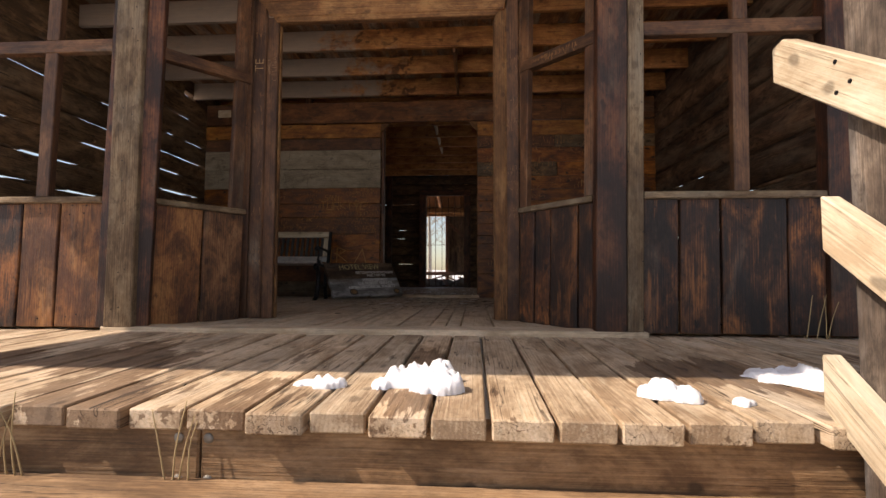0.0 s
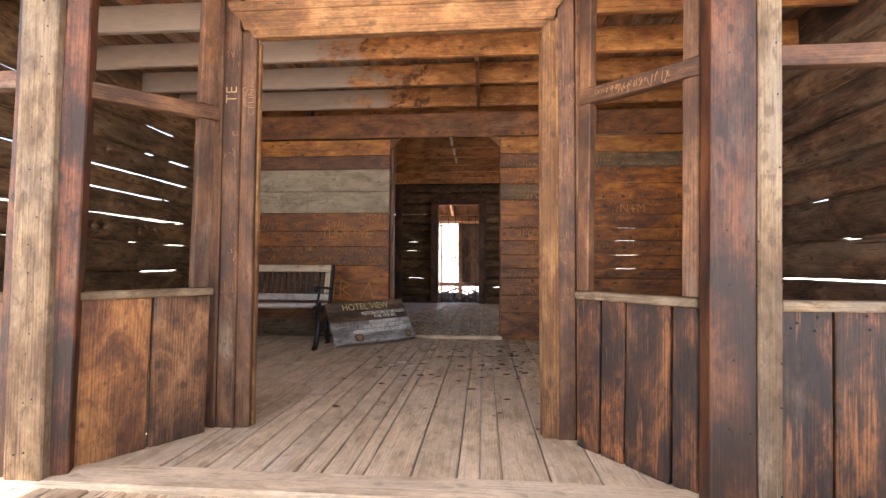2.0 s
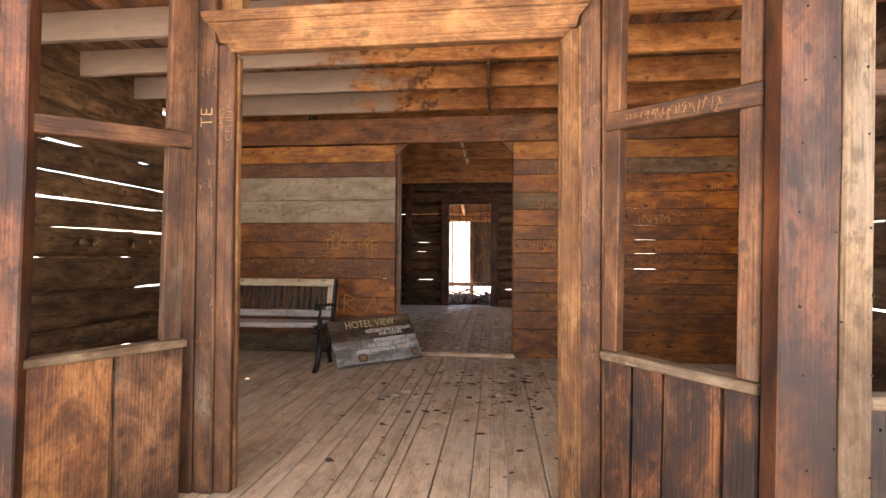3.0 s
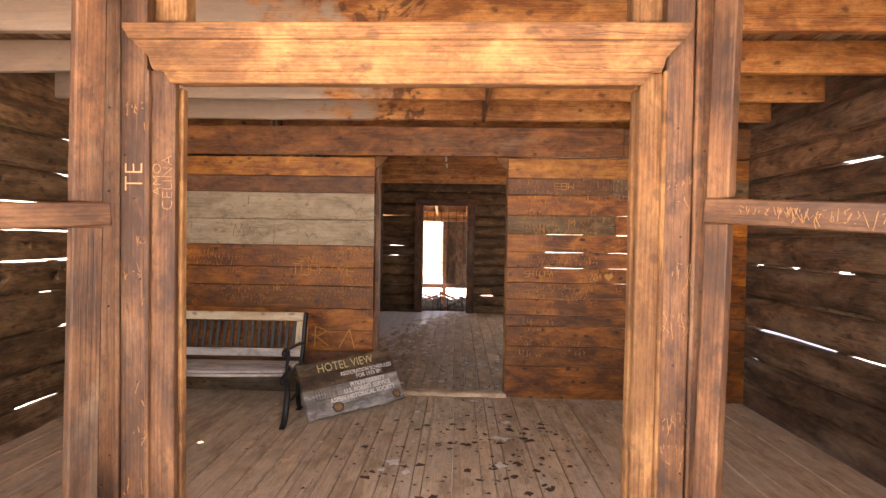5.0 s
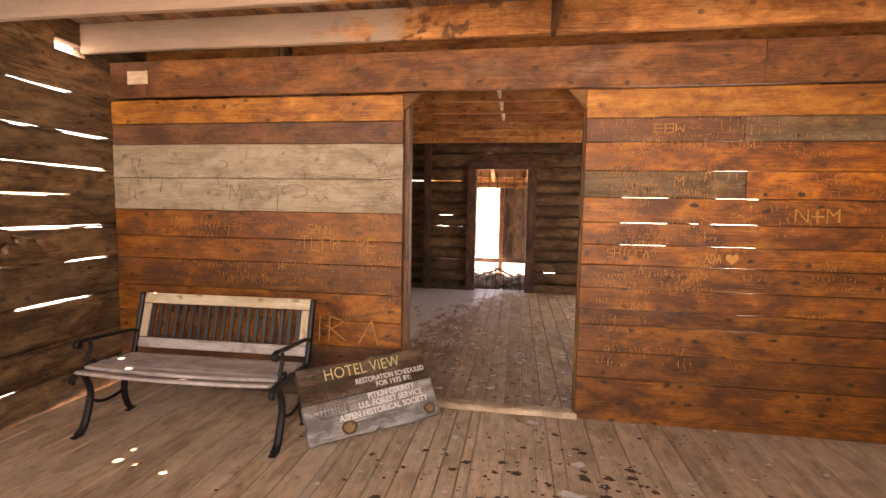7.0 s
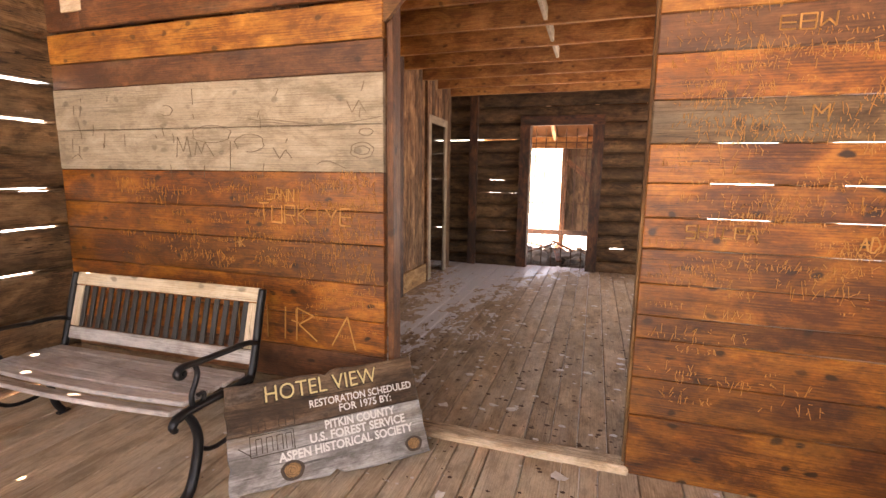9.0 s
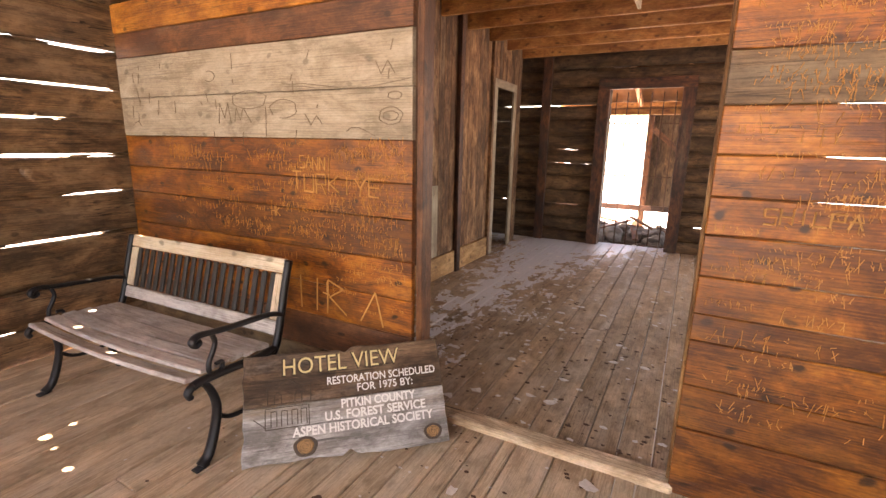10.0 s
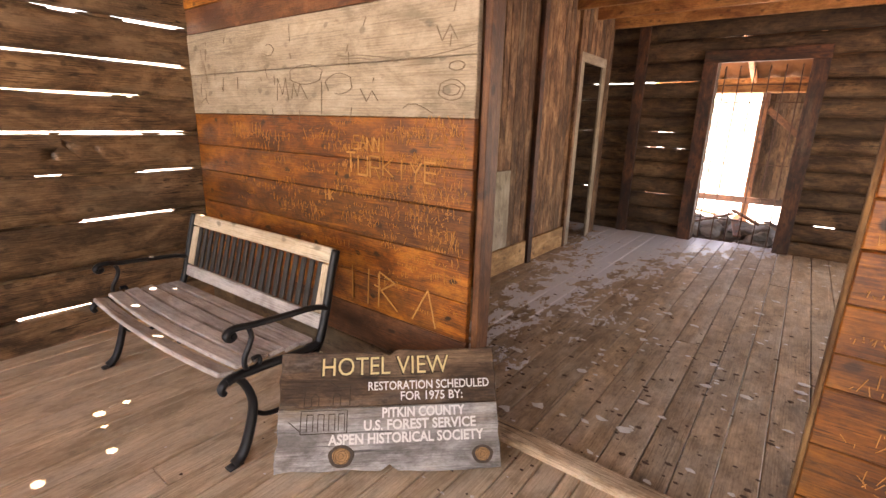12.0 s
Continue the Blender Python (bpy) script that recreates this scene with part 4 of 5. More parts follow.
def lettering(text, size, mat, m, parent, name="lettering", label="", width=None, depth=0.001, bold=0.0):
    cu = bpy.data.curves.new(name, "FONT")
    cu.body, cu.size, cu.extrude, cu.align_x, cu.align_y, cu.offset, cu.resolution_u = text, size, depth, "CENTER", "CENTER", bold, 3
    tmp = bpy.data.objects.new("tmp", cu)
    scene.collection.objects.link(tmp)
    dg = bpy.context.evaluated_depsgraph_get()
    me = bpy.data.meshes.new_from_object(tmp.evaluated_get(dg))
    bpy.data.objects.remove(tmp)
    bpy.data.curves.remove(cu)
    me.materials.clear()
    me.materials.append(mat)
    if width:
        xs = [v.co.x for v in me.vertices]
        k = width / (max(xs) - min(xs))
        mid = (max(xs) + min(xs)) / 2
        for v in me.vertices:
            v.co.x = (v.co.x - mid) * k
    ob = new(name, me)
    attach(ob, parent)
    ob.matrix_basis = m
    return tagged(ob, label)


def strokes_bm(lines, wide, deep):
    """Straight cuts, each a thin raised-edge bar in the local xy plane."""
    bm = bmesh.new()
    for (x0, y0), (x1, y1) in lines:
        a, b = Vector((x0, y0, 0)), Vector((x1, y1, 0))
        t = (b - a)
        if t.length < 1e-4:
            continue
        n = Vector((-t.y, t.x, 0)).normalized() * wide / 2
        lo = [bm.verts.new(p + Vector((0, 0, -deep))) for p in (a + n, a - n, b - n, b + n)]
        hi = [bm.verts.new(p + Vector((0, 0, deep))) for p in (a + n * 0.6, a - n * 0.6, b - n * 0.3, b + n * 0.3)]
        bm.faces.new(hi)
        for i in range(4):
            bm.faces.new((lo[i], lo[(i + 1) % 4], hi[(i + 1) % 4], hi[i]))
    return bm


# ---- bench ----
def bench():
    b = empty("bench", (0, 0, 0), "park bench with black iron ends and pale weathered slats", "bench")
    W = 1.31
    for sx in (-W / 2, W / 2):
        bm = bmesh.new()
        P = lambda pts: spline([(sx, d, z) for d, z in pts])
        sweep(bm, P([(0.0, 0.012), (0.045, 0.05), (0.085, 0.15), (0.105, 0.25), (0.085, 0.335), (0.045, 0.395), (0.0, 0.395), (-0.022, 0.372), (-0.012, 0.350)]), 0.024, 0.018, taper=lambda f: 1.15 - 0.35 * f)
        sweep(bm, P([(0.0, 0.395), (0.06, 0.402), (0.2, 0.395), (0.36, 0.382), (0.46, 0.39)]), 0.024, 0.018)
        sweep(bm, P([(0.42, 0.012), (0.385, 0.08), (0.37, 0.18), (0.40, 0.30), (0.465, 0.40), (0.505, 0.52), (0.545, 0.68), (0.585, 0.82)]), 0.021, 0.020)
        sweep(bm, P([(0.095, 0.22), (0.16, 0.17), (0.25, 0.155), (0.37, 0.17)]), 0.012, 0.011)
        sweep(bm, P([(0.515, 0.55), (0.44, 0.575), (0.30, 0.585), (0.14, 0.597), (0.07, 0.607), (0.035, 0.603), (0.018, 0.585), (0.03, 0.568), (0.048, 0.575), (0.046, 0.588)]), 0.021, 0.013)
        sweep(bm, P([(0.10, 0.40), (0.085, 0.43), (0.088, 0.47), (0.11, 0.51), (0.125, 0.55), (0.115, 0.59)]), 0.013, 0.011)
        sweep(bm, P([(0.11, 0.40), (0.15, 0.42), (0.15, 0.45), (0.12, 0.45)]), 0.011, 0.009)
        for d in (0.0, 0.42):
            sweep(bm, [Vector((sx, d - 0.03, 0.006)), Vector((sx, d + 0.03, 0.010))], 0.024, 0.008)
        part("end_frame", bm, M_IRON, b, "black cast-iron end with scrolled arm")
    L = W - 0.03
    for d, z, tilt, bow in ((0.016, 0.410, -14, 0.030), (0.090, 0.424, -3, 0.024), (0.169, 0.422, 2, 0.017), (0.248, 0.416, 3, 0.010), (0.327, 0.408, 3, 0.005), (0.405, 0.404, -6, 0.0)):
        bm = box_bm(L, 0.074, 0.022, 0.006, wob=0.0015, nx=10)
        for v in bm.verts:
            k = 1 - (2 * v.co.x / L) ** 2
            v.co.y -= bow * k
            v.co.z -= bow * 0.3 * k
        part("seat_slat", bm, M_SLAT, b, "", pose(0, d, z + 0.006, tilt))
    # back: pale frame round upright black slats
    lean = math.degrees(math.atan2(0.11, 0.40))
    bk = lambda x, h, off=0.0: pose(x, 0.478 + 0.275 * h - off, 0.40 + h, -lean)
    part("back_rail", box_bm(L, 0.024, 0.075, 0.006, wob=0.002, nx=5), M_NEWWOOD, b, "", bk(0, 0.385))
    part("back_rail", box_bm(L, 0.024, 0.07, 0.006, wob=0.002, nx=5), M_SLAT, b, "", bk(0, 0.075))
    for sx in (-1, 1):
        part("back_stile", box_bm(0.238, 0.022, 0.06, 0.005), M_NEWWOOD, b, "", bk(sx * (L / 2 - 0.032), 0.229) @ pose(0, 0, 0, 0, 90, 0))
    n = 19
    me = None
    for i in range(n):
        x = (i - (n - 1) / 2) * (L - 0.16) / (n - 1)
        if me is None:
            ob = part("back_slat", box_bm(0.24, 0.014, 0.032, 0.003), M_BLACK, b, "black upright slat", bk(x, 0.229) @ pose(0, 0, 0, 0, 90, 0))
            me = ob.data
        else:
            ob = new("back_slat", me)
            attach(ob, b)
            ob.matrix_basis = bk(x, 0.229) @ pose(0, 0, 0, 0, 90, 0)
            tagged(ob, "black upright slat")
    b.matrix_basis = pose(-2.224, 5.215, 0.0, 0, 0, 1.5)
    return b


bench()


# ---- sign ----
def sign():
    W, H, T = 0.92, 0.485, 0.042
    s = empty("wooden_sign", (0, 0, 0), "weathered carved wooden sign leaning by the bench", "sign")
    mid = 0.255

    def slab(low, high, seed, notch):
        bm = bmesh.new()
        pts = []
        n = 26
        for i in range(n + 1):
            x = -W / 2 + W * i / n
            pts.append((x, low + (noise.noise(Vector((x * 9, seed, 0))) * 0.008 - 0.010 * math.sin(x * 5) if low < 0.1 else 0) + (0.024 if low < 0.1 and abs(x - notch) < 0.012 else 0)))
        for i in range(5):
            pts.append((W / 2 + noise.noise(Vector((seed, i * 0.7, 2))) * 0.012, low + (high - low) * (i + 1) / 6))
        for i in range(n + 1):
            x = W / 2 - W * i / n
            pts.append((x, high + (noise.noise(Vector((x * 8, seed + 5, 0))) * 0.012 if high > 0.4 else 0) - (0.02 if high > 0.4 and abs(x) < 0.012 else 0)))
        for i in range(5):
            pts.append((-W / 2 - noise.noise(Vector((seed, i * 0.7, 9))) * 0.014, high - (high - low) * (i + 1) / 6))
        f = bm.faces.new([bm.verts.new((x, y, T / 2)) for x, y in pts])
        r = bmesh.ops.extrude_face_region(bm, geom=[f])
        bmesh.ops.translate(bm, verts=[v for v in r["geom"] if isinstance(v, bmesh.types.BMVert)], vec=(0, 0, -T))
        bmesh.ops.recalc_face_normals(bm, faces=bm.faces)
        es = [e for e in bm.edges if all(v.co.z > T / 2 - 1e-5 for v in e.verts)]
        bmesh.ops.bevel(bm, geom=es, offset=0.004, segments=1, affect="EDGES", clamp_overlap=True)
        return bm

    part("sign_board", slab(0.004, mid - 0.001, 3.0, 0.0), M_SIGN_LOW, s, "silvery grey lower board with a knot")
    part("sign_board", slab(mid + 0.001, H, 8.0, 0.0), M_SIGN, s, "brown upper board")
    z = T / 2 + 0.001
    # bolder dark copy, offset down and left, paints the carved letters' shadow
    lettering("HOTEL VIEW", 0.108, M_CARVE_DARK, pose(-0.0135, 0.4165, z - 0.0007), s, "groove", "dark painted shadow edge of the carved letters", 0.556, 0.001, 0.0042)
    for text, x, y, size, width, mat, bold in (
            ("HOTEL VIEW", -0.012, 0.418, 0.108, 0.545, M_YELLOW, 0.0), ("RESTORATION SCHEDULED", 0.172, 0.335, 0.050, 0.52, M_WHITE, 0.0006),
            ("FOR 1975 BY:", 0.182, 0.291, 0.050, 0.265, M_WHITE, 0.0006), ("PITKIN COUNTY", 0.146, 0.226, 0.055, 0.35, M_WHITE, 0.0016),
            ("U.S. FOREST SERVICE", 0.13, 0.178, 0.055, 0.47, M_WHITE, 0.0016), ("ASPEN HISTORICAL SOCIETY", 0.073, 0.127, 0.055, 0.645, M_WHITE, 0.0016)):
        lettering(text, size, mat, pose(x, y, z), s, width=width, bold=bold)
    # incised outline of the building with its gable and openings
    q = [((-0.41, 0.155), (-0.22, 0.155)), ((-0.41, 0.155), (-0.41, 0.245)), ((-0.22, 0.155), (-0.22, 0.245)), ((-0.41, 0.245), (-0.22, 0.245)),
         ((-0.40, 0.262), (-0.21, 0.262)), ((-0.40, 0.262), (-0.40, 0.34)), ((-0.21, 0.262), (-0.21, 0.34)), ((-0.40, 0.335), (-0.36, 0.335)), ((-0.36, 0.335), (-0.31, 0.372)),
         ((-0.31, 0.372), (-0.26, 0.335)), ((-0.26, 0.335), (-0.20, 0.335)), ((-0.42, 0.348), (-0.38, 0.348)), ((-0.24, 0.348), (-0.20, 0.348)), ((-0.46, 0.205), (-0.41, 0.165))]
    for x in (-0.385, -0.34, -0.295, -0.255):
        q += [((x, 0.165), (x, 0.23)), ((x + 0.025, 0.165), (x + 0.025, 0.23)), ((x, 0.23), (x + 0.025, 0.23))]
    for x in (-0.37, -0.28):
        q += [((x, 0.265), (x, 0.30)), ((x + 0.03, 0.265), (x + 0.03, 0.30)), ((x, 0.30), (x + 0.015, 0.312)), ((x + 0.015, 0.312), (x + 0.03, 0.30))]
    part("carved_drawing", strokes_bm(q, 0.005, 0.0012), M_CARVE_DARK, s, "carved outline of the building", pose(0.045, 0, T / 2))
    for x, y, r in ((-0.195, 0.066, 0.036), (0.385, 0.05, 0.03)):
        bm = bmesh.new()
        bmesh.ops.create_cone(bm, cap_ends=True, segments=18, radius1=r, radius2=r * 0.8, depth=0.008)
        for v in bm.verts:
            v.co.x *= 1.15 + 0.08 * math.sin(v.co.y * 90)
        knot = part("knot", bm, M_KNOT, s, "bare orange knot", pose(x, y, T / 2 + 0.001))
        ring = []
        for k in (0.30, 0.55, 0.76):
            loop = [(1.12 * r * k * math.cos(j * math.pi / 9), r * k * math.sin(j * math.pi / 9) * (1 + 0.12 * math.sin(j + k * 9))) for j in range(19)]
            ring += list(zip(loop, loop[1:]))
        part("growth_rings", strokes_bm(ring, 0.0022, 0.0006), M_CARVE_DARK, knot, "dark rings", pose(x, y, T / 2 + 0.0052))
        halo = bmesh.new()
        bmesh.ops.create_cone(halo, cap_ends=True, segments=22, radius1=r * 1.22, radius2=r * 1.16, depth=0.003)
        for v in halo.verts:
            v.co.x *= 1.22 + 0.06 * math.sin(v.co.y * 110)
        part("knot_rim", halo, M_KNOT_RIM, s, "dark bark rim round the knot", pose(x, y, T / 2 + 0.0005))
    a = Vector((-1.385, 5.305, 0.004))
    x = Vector((0.676, 0.605, 0.022)).normalized()
    up = Vector((-0.19, 0.212, 0.40)).normalized()
    m = axes(a + x * W / 2, x, up)
    s.matrix_basis = m @ pose(0, 0, T / 2)
    return s


M_SIGN_LOW = wood("grey_sign_wood", (0.19, 0.175, 0.16), (0.37, 0.355, 0.335), (0.52, 0.505, 0.48), (0.24, 0.185, 0.13), 0.22, 0.5, 0.85, 0.05, 0.004, 0.5, cracks=0.8)
M_KNOT = plain("bare_knot", (0.33, 0.18, 0.07), 0.8, 0, 0.6, 60, 0.004)
M_KNOT_RIM = plain("knot_rim", (0.075, 0.055, 0.04), 0.9, 0, 0.6, 50)
M_CARVE_DARK = plain("dark_carved_line", (0.045, 0.03, 0.018), 0.9)
sign()

# ---- stair railing ----
def stair_railing(x):
    r = empty("stair_railing", (x, 1.05, -1.1), "pale new timber stair railing on a grey post", "railing")
    part("post", box_bm(2.3, 0.13, 0.13, 0.008, wob=0.004, nx=8), M_NEWEL, r, "weathered grey newel post", axes((x + 0.108, 1.145, 0.05), (0, 0, 1), (0, -1, 0)))
    way = Vector((0, 0.82, 0.572)).normalized()
    L, hh = 1.75, 0.0525
    for (y, z), nick in (((1.388, 0.862), 0.03), ((1.238, 0.407), 0.004), ((1.253, 0.045), 0.004)):
        # plumb-cut upper end with the top corner taken off
        outline = [(-L, -hh), (-0.7 * hh, -hh), (0.7 * (hh - nick), hh - nick), (0.7 * hh - nick * 1.7, hh), (-L, hh)]
        bm = bmesh.new()
        f = bm.faces.new([bm.verts.new((px, -0.02, pz)) for px, pz in outline])
        g = bmesh.ops.extrude_face_region(bm, geom=[f])
        bmesh.ops.translate(bm, verts=[v for v in g["geom"] if isinstance(v, bmesh.types.BMVert)], vec=(0, 0.04, 0))
        bmesh.ops.recalc_face_normals(bm, faces=bm.faces)
        bmesh.ops.bevel(bm, geom=bm.edges[:], offset=0.003, segments=1, affect="EDGES", clamp_overlap=True)
        rail = part("rail", bm, M_NEWWOOD, r, "pale sawn rail with nail holes", axes(Vector((x + 0.02, y, z)), way, (-1, 0, 0)))
        for dx, dz in ((-0.235, 0.035), (-0.30, 0.008), (-0.275, -0.022)):
            b2 = bmesh.new()
            bmesh.ops.create_cone(b2, cap_ends=True, segments=8, radius1=0.0055, radius2=0.005, depth=0.003)
            part("nail_head", b2, M_IRON, rail, "rusty nail head", world_of(rail) @ pose(dx, 0.0205, dz, -90))
    part("post", box_bm(1.1, 0.11, 0.11, 0.008), M_NEWEL, r, "weathered grey newel post", axes((x + 0.10, -0.02, -0.58), (0, 0, 1), (0, -1, 0)))
    return r


stair_railing(1.0)

# ---- snow left on the deck ----
def snow_patch(x, y, z, blobs, seed):
    """A melting heap: one crusted sheet over the swells given as (x, y, radius, height)."""
    o = Vector((seed * 7.3, seed * 3.1, 0))
    x0, x1 = min(b[0] - b[2] for b in blobs) - 0.03, max(b[0] + b[2] for b in blobs) + 0.03
    y0, y1 = min(b[1] - b[2] for b in blobs) - 0.03, max(b[1] + b[2] for b in blobs) + 0.03
    step = 0.007
    nx, ny = int((x1 - x0) / step) + 1, int((y1 - y0) / step) + 1
    bm = bmesh.new()
    vs = {}
    for i in range(nx):
        for j in range(ny):
            p = Vector((x0 + i * step, y0 + j * step, 0))
            rag = noise.noise(p * 22 + o) * 0.35 + noise.noise(p * 60 + o) * 0.2
            edge = max(1.1 - math.hypot(p.x - bx, p.y - by) / br + rag for bx, by, br, bh in blobs)
            if edge > 0.0:
                swell = max(bh * max(0.0, 1.05 - ((p.x - bx) ** 2 + (p.y - by) ** 2) / (1.1 * br) ** 2) ** 0.5 for bx, by, br, bh in blobs)
                chunk = noise.cell(p * 45 + o)
                lump = 0.85 + 0.55 * noise.noise(p * 24 + o) + 0.3 * chunk + 0.25 * noise.noise(p * 80 + o)
                h = (0.004 + swell * lump) * min(1.0, edge * 5) ** 0.5
                vs[i, j] = bm.verts.new((p.x, p.y, h))
    for i, j in list(vs):
        q = [(i, j), (i + 1, j), (i + 1, j + 1), (i, j + 1)]
        if all(k in vs for k in q):
            bm.faces.new([vs[k] for k in q]).smooth = True
    bmesh.ops.delete(bm, geom=[v for v in bm.verts if not v.link_faces], context="VERTS")
    rim_e = [e for e in bm.edges if e.is_boundary]
    g = bmesh.ops.extrude_edge_only(bm, edges=rim_e)
    for v in g["geom"]:
        if isinstance(v, bmesh.types.BMVert):
            v.co.z = -0.002
    ob = part("snow_clump", bm, M_SNOW, None, "", pose(x, y, z))
    return tagged(ob, "melting white snow clump on the deck planks", "snow", "snow on the deck")


snow_patch(0.05, 1.45, -0.035, ((0, 0.02, 0.05, 0.055), (0.06, 0.05, 0.045, 0.06), (-0.06, 0.03, 0.05, 0.04), (0.075, -0.03, 0.05, 0.045), (-0.10, 0.0, 0.035, 0.02), (0.02, -0.03, 0.04, 0.03)), 1)
snow_patch(-0.22, 1.44, -0.035, ((0, 0, 0.035, 0.03), (0.035, 0.01, 0.025, 0.02), (-0.06, 0.03, 0.04, 0.008)), 2)
snow_patch(0.70, 1.40, -0.035, ((0, 0, 0.04, 0.04), (0.045, -0.02, 0.04, 0.025), (-0.03, 0.01, 0.03, 0.03)), 3)
snow_patch(1.12, 1.62, -0.032, ((0, 0.02, 0.07, 0.02), (0.1, 0.03, 0.07, 0.03), (0.05, -0.06, 0.06, 0.02), (0.15, -0.03, 0.07, 0.03)), 4)
snow_patch(0.87, 1.34, -0.035, ((0, 0, 0.022, 0.012), (0.02, 0.0, 0.015, 0.01)), 5)

# ---- bolts and dry stalks on the rim beam ----
for x in (-0.515, -0.44):
    for z in (-0.115, -0.215):
        bm = bmesh.new()
        bmesh.ops.create_uvsphere(bm, u_segments=12, v_segments=6, radius=0.013)
        for v in bm.verts:
            v.co.z *= 0.45
        ob = part("carriage_bolt", bm, M_STEEL, rim, "domed steel bolt head", axes((x, 1.2335, z), (1, 0, 0), (0, 0, 1)))


def dry_stalks(x, y, z, n, h, seed):
    rs = random.Random(seed)
    clump = empty("dry_weed", (x, y, z), "dry straw-coloured weed stalks by the planks", "weeds", "dry weeds")
    for i in range(n):
        p = Vector((rs.uniform(-0.06, 0.06), 0, 0))
        lean = rs.uniform(-0.35, 0.35)
        bm = bmesh.new()
        pts = spline([p, p + Vector((lean * h * 0.4, -0.01, h * 0.5)), p + Vector((lean * h, rs.uniform(-0.03, 0.005), h * rs.uniform(0.8, 1.1)))], 5)
        sweep(bm, pts, 0.0022, 0.0022, 5, taper=lambda f: 1.2 - 0.7 * f)
        part("stalk", bm, M_STRAW, clump, "", pose(x, y, z))
    return clump


dry_stalks(-0.98, 1.215, -0.215, 5, 0.15, 3)
dry_stalks(-0.86, 1.21, -0.215, 2, 0.2, 4)
dry_stalks(-0.53, 1.215, -0.215, 4, 0.18, 5)
dry_stalks(1.83, 2.44, -0.01, 4, 0.2, 6)

# ---- carvings ----
def on_partition(x, z, roll=0.0):
    return axes((x, YB - 0.0045, z), (1, 0, 0), (0, 0, 1)) @ pose(0, 0, 0, 0, 0, roll)


# strokes of knife-cut capitals on a three by three grid, numbered by rows from the top left
CAPITALS = {"A": "61 18 35", "B": "06 02 25 53 58 86", "D": "06 01 15 57 76", "E": "02 35 68 06", "H": "06 28 35", "I": "17", "K": "06 23 38", "L": "06 68", "M": "60 04 42 28", "N": "60 08 82",
            "P": "06 02 25 53", "R": "06 02 25 53 48", "S": "20 03 35 58 86", "T": "02 17", "U": "06 68 82", "W": "06 64 48 82", "Y": "04 24 47", "+": "17 35", "C": "20 06 68", "O": "02 28 86 60"}


def cut_letters(text, high, wide, seed):
    rs = random.Random(seed)
    pitch = wide / len(text)
    out = []
    for i, ch in enumerate(text):
        x0 = -wide / 2 + pitch * (i + 0.12)
        lift, tall = rs.uniform(-0.06, 0.06) * high, high * rs.uniform(0.88, 1.12)
        for pair in CAPITALS[ch].split():
            a, b = [(x0 + pitch * 0.76 * (int(d) % 3) / 2, lift + tall * (0.5 - int(d) // 3 / 2)) for d in pair]
            for again in range(2):
                j = [rs.uniform(-0.035, 0.035) * high for q in range(4)]
                out.append(((a[0] + j[0], a[1] + j[1]), (b[0] + j[2], b[1] + j[3])))
    return out


for text, x, z, size, w in (("N+M", 1.70, 1.465, 0.12, 0.27), ("SHILPA", 0.56, 1.195, 0.07, 0.28), ("HK", -1.962, 1.01, 0.075, 0.08), ("TURKIYE", -1.515, 1.19, 0.14, 0.62),
                            ("SANNI", -1.64, 1.30, 0.09, 0.24), ("LUKE", 2.30, 1.80, 0.06, 0.12), ("M", 0.86, 1.68, 0.09, 0.07), ("EBW", 0.78, 2.03, 0.07, 0.2), ("ADA", 1.10, 1.17, 0.075, 0.11)):
    part("carving", strokes_bm(cut_letters(text, size * 0.74, w, rng.randint(1, 999)), 0.0085 if size > 0.1 else 0.006, 0.0015), M_CARVE, partition, "scratched pale letters", on_partition(x, z, rng.uniform(-2, 2)))
hr = [((-0.38, -0.09), (-0.38, 0.10)), ((-0.17, -0.10), (-0.17, 0.10)), ((-0.05, -0.10), (-0.04, 0.10)), ((0.03, -0.10), (0.04, 0.10)), ((0.04, 0.10), (0.15, 0.06)), ((0.15, 0.06), (0.05, 0.0)),
      ((0.05, 0.0), (0.17, -0.09)), ((0.27, -0.10), (0.37, 0.08)), ((0.37, 0.08), (0.42, -0.11)), ((0.0, 0.02), (0.05, 0.01))]
part("carving", strokes_bm(hr, 0.010, 0.0015), M_CARVE, partition, "large scratched strokes", on_partition(-1.62, 0.545))
hb = bmesh.new()
hv = []
for i in range(24):
    a = 2 * math.pi * i / 24
    hv.append(hb.verts.new((0.0026 * 16 * math.sin(a) ** 3, 0.0026 * (13 * math.cos(a) - 5 * math.cos(2 * a) - 2 * math.cos(3 * a) - math.cos(4 * a)), 0.0015)))
hb.faces.new(hv[::-1])
bmesh.ops.recalc_face_normals(hb, faces=hb.faces)
part("carving", hb, M_CARVE, partition, "scratched pale heart", on_partition(1.215, 1.175))
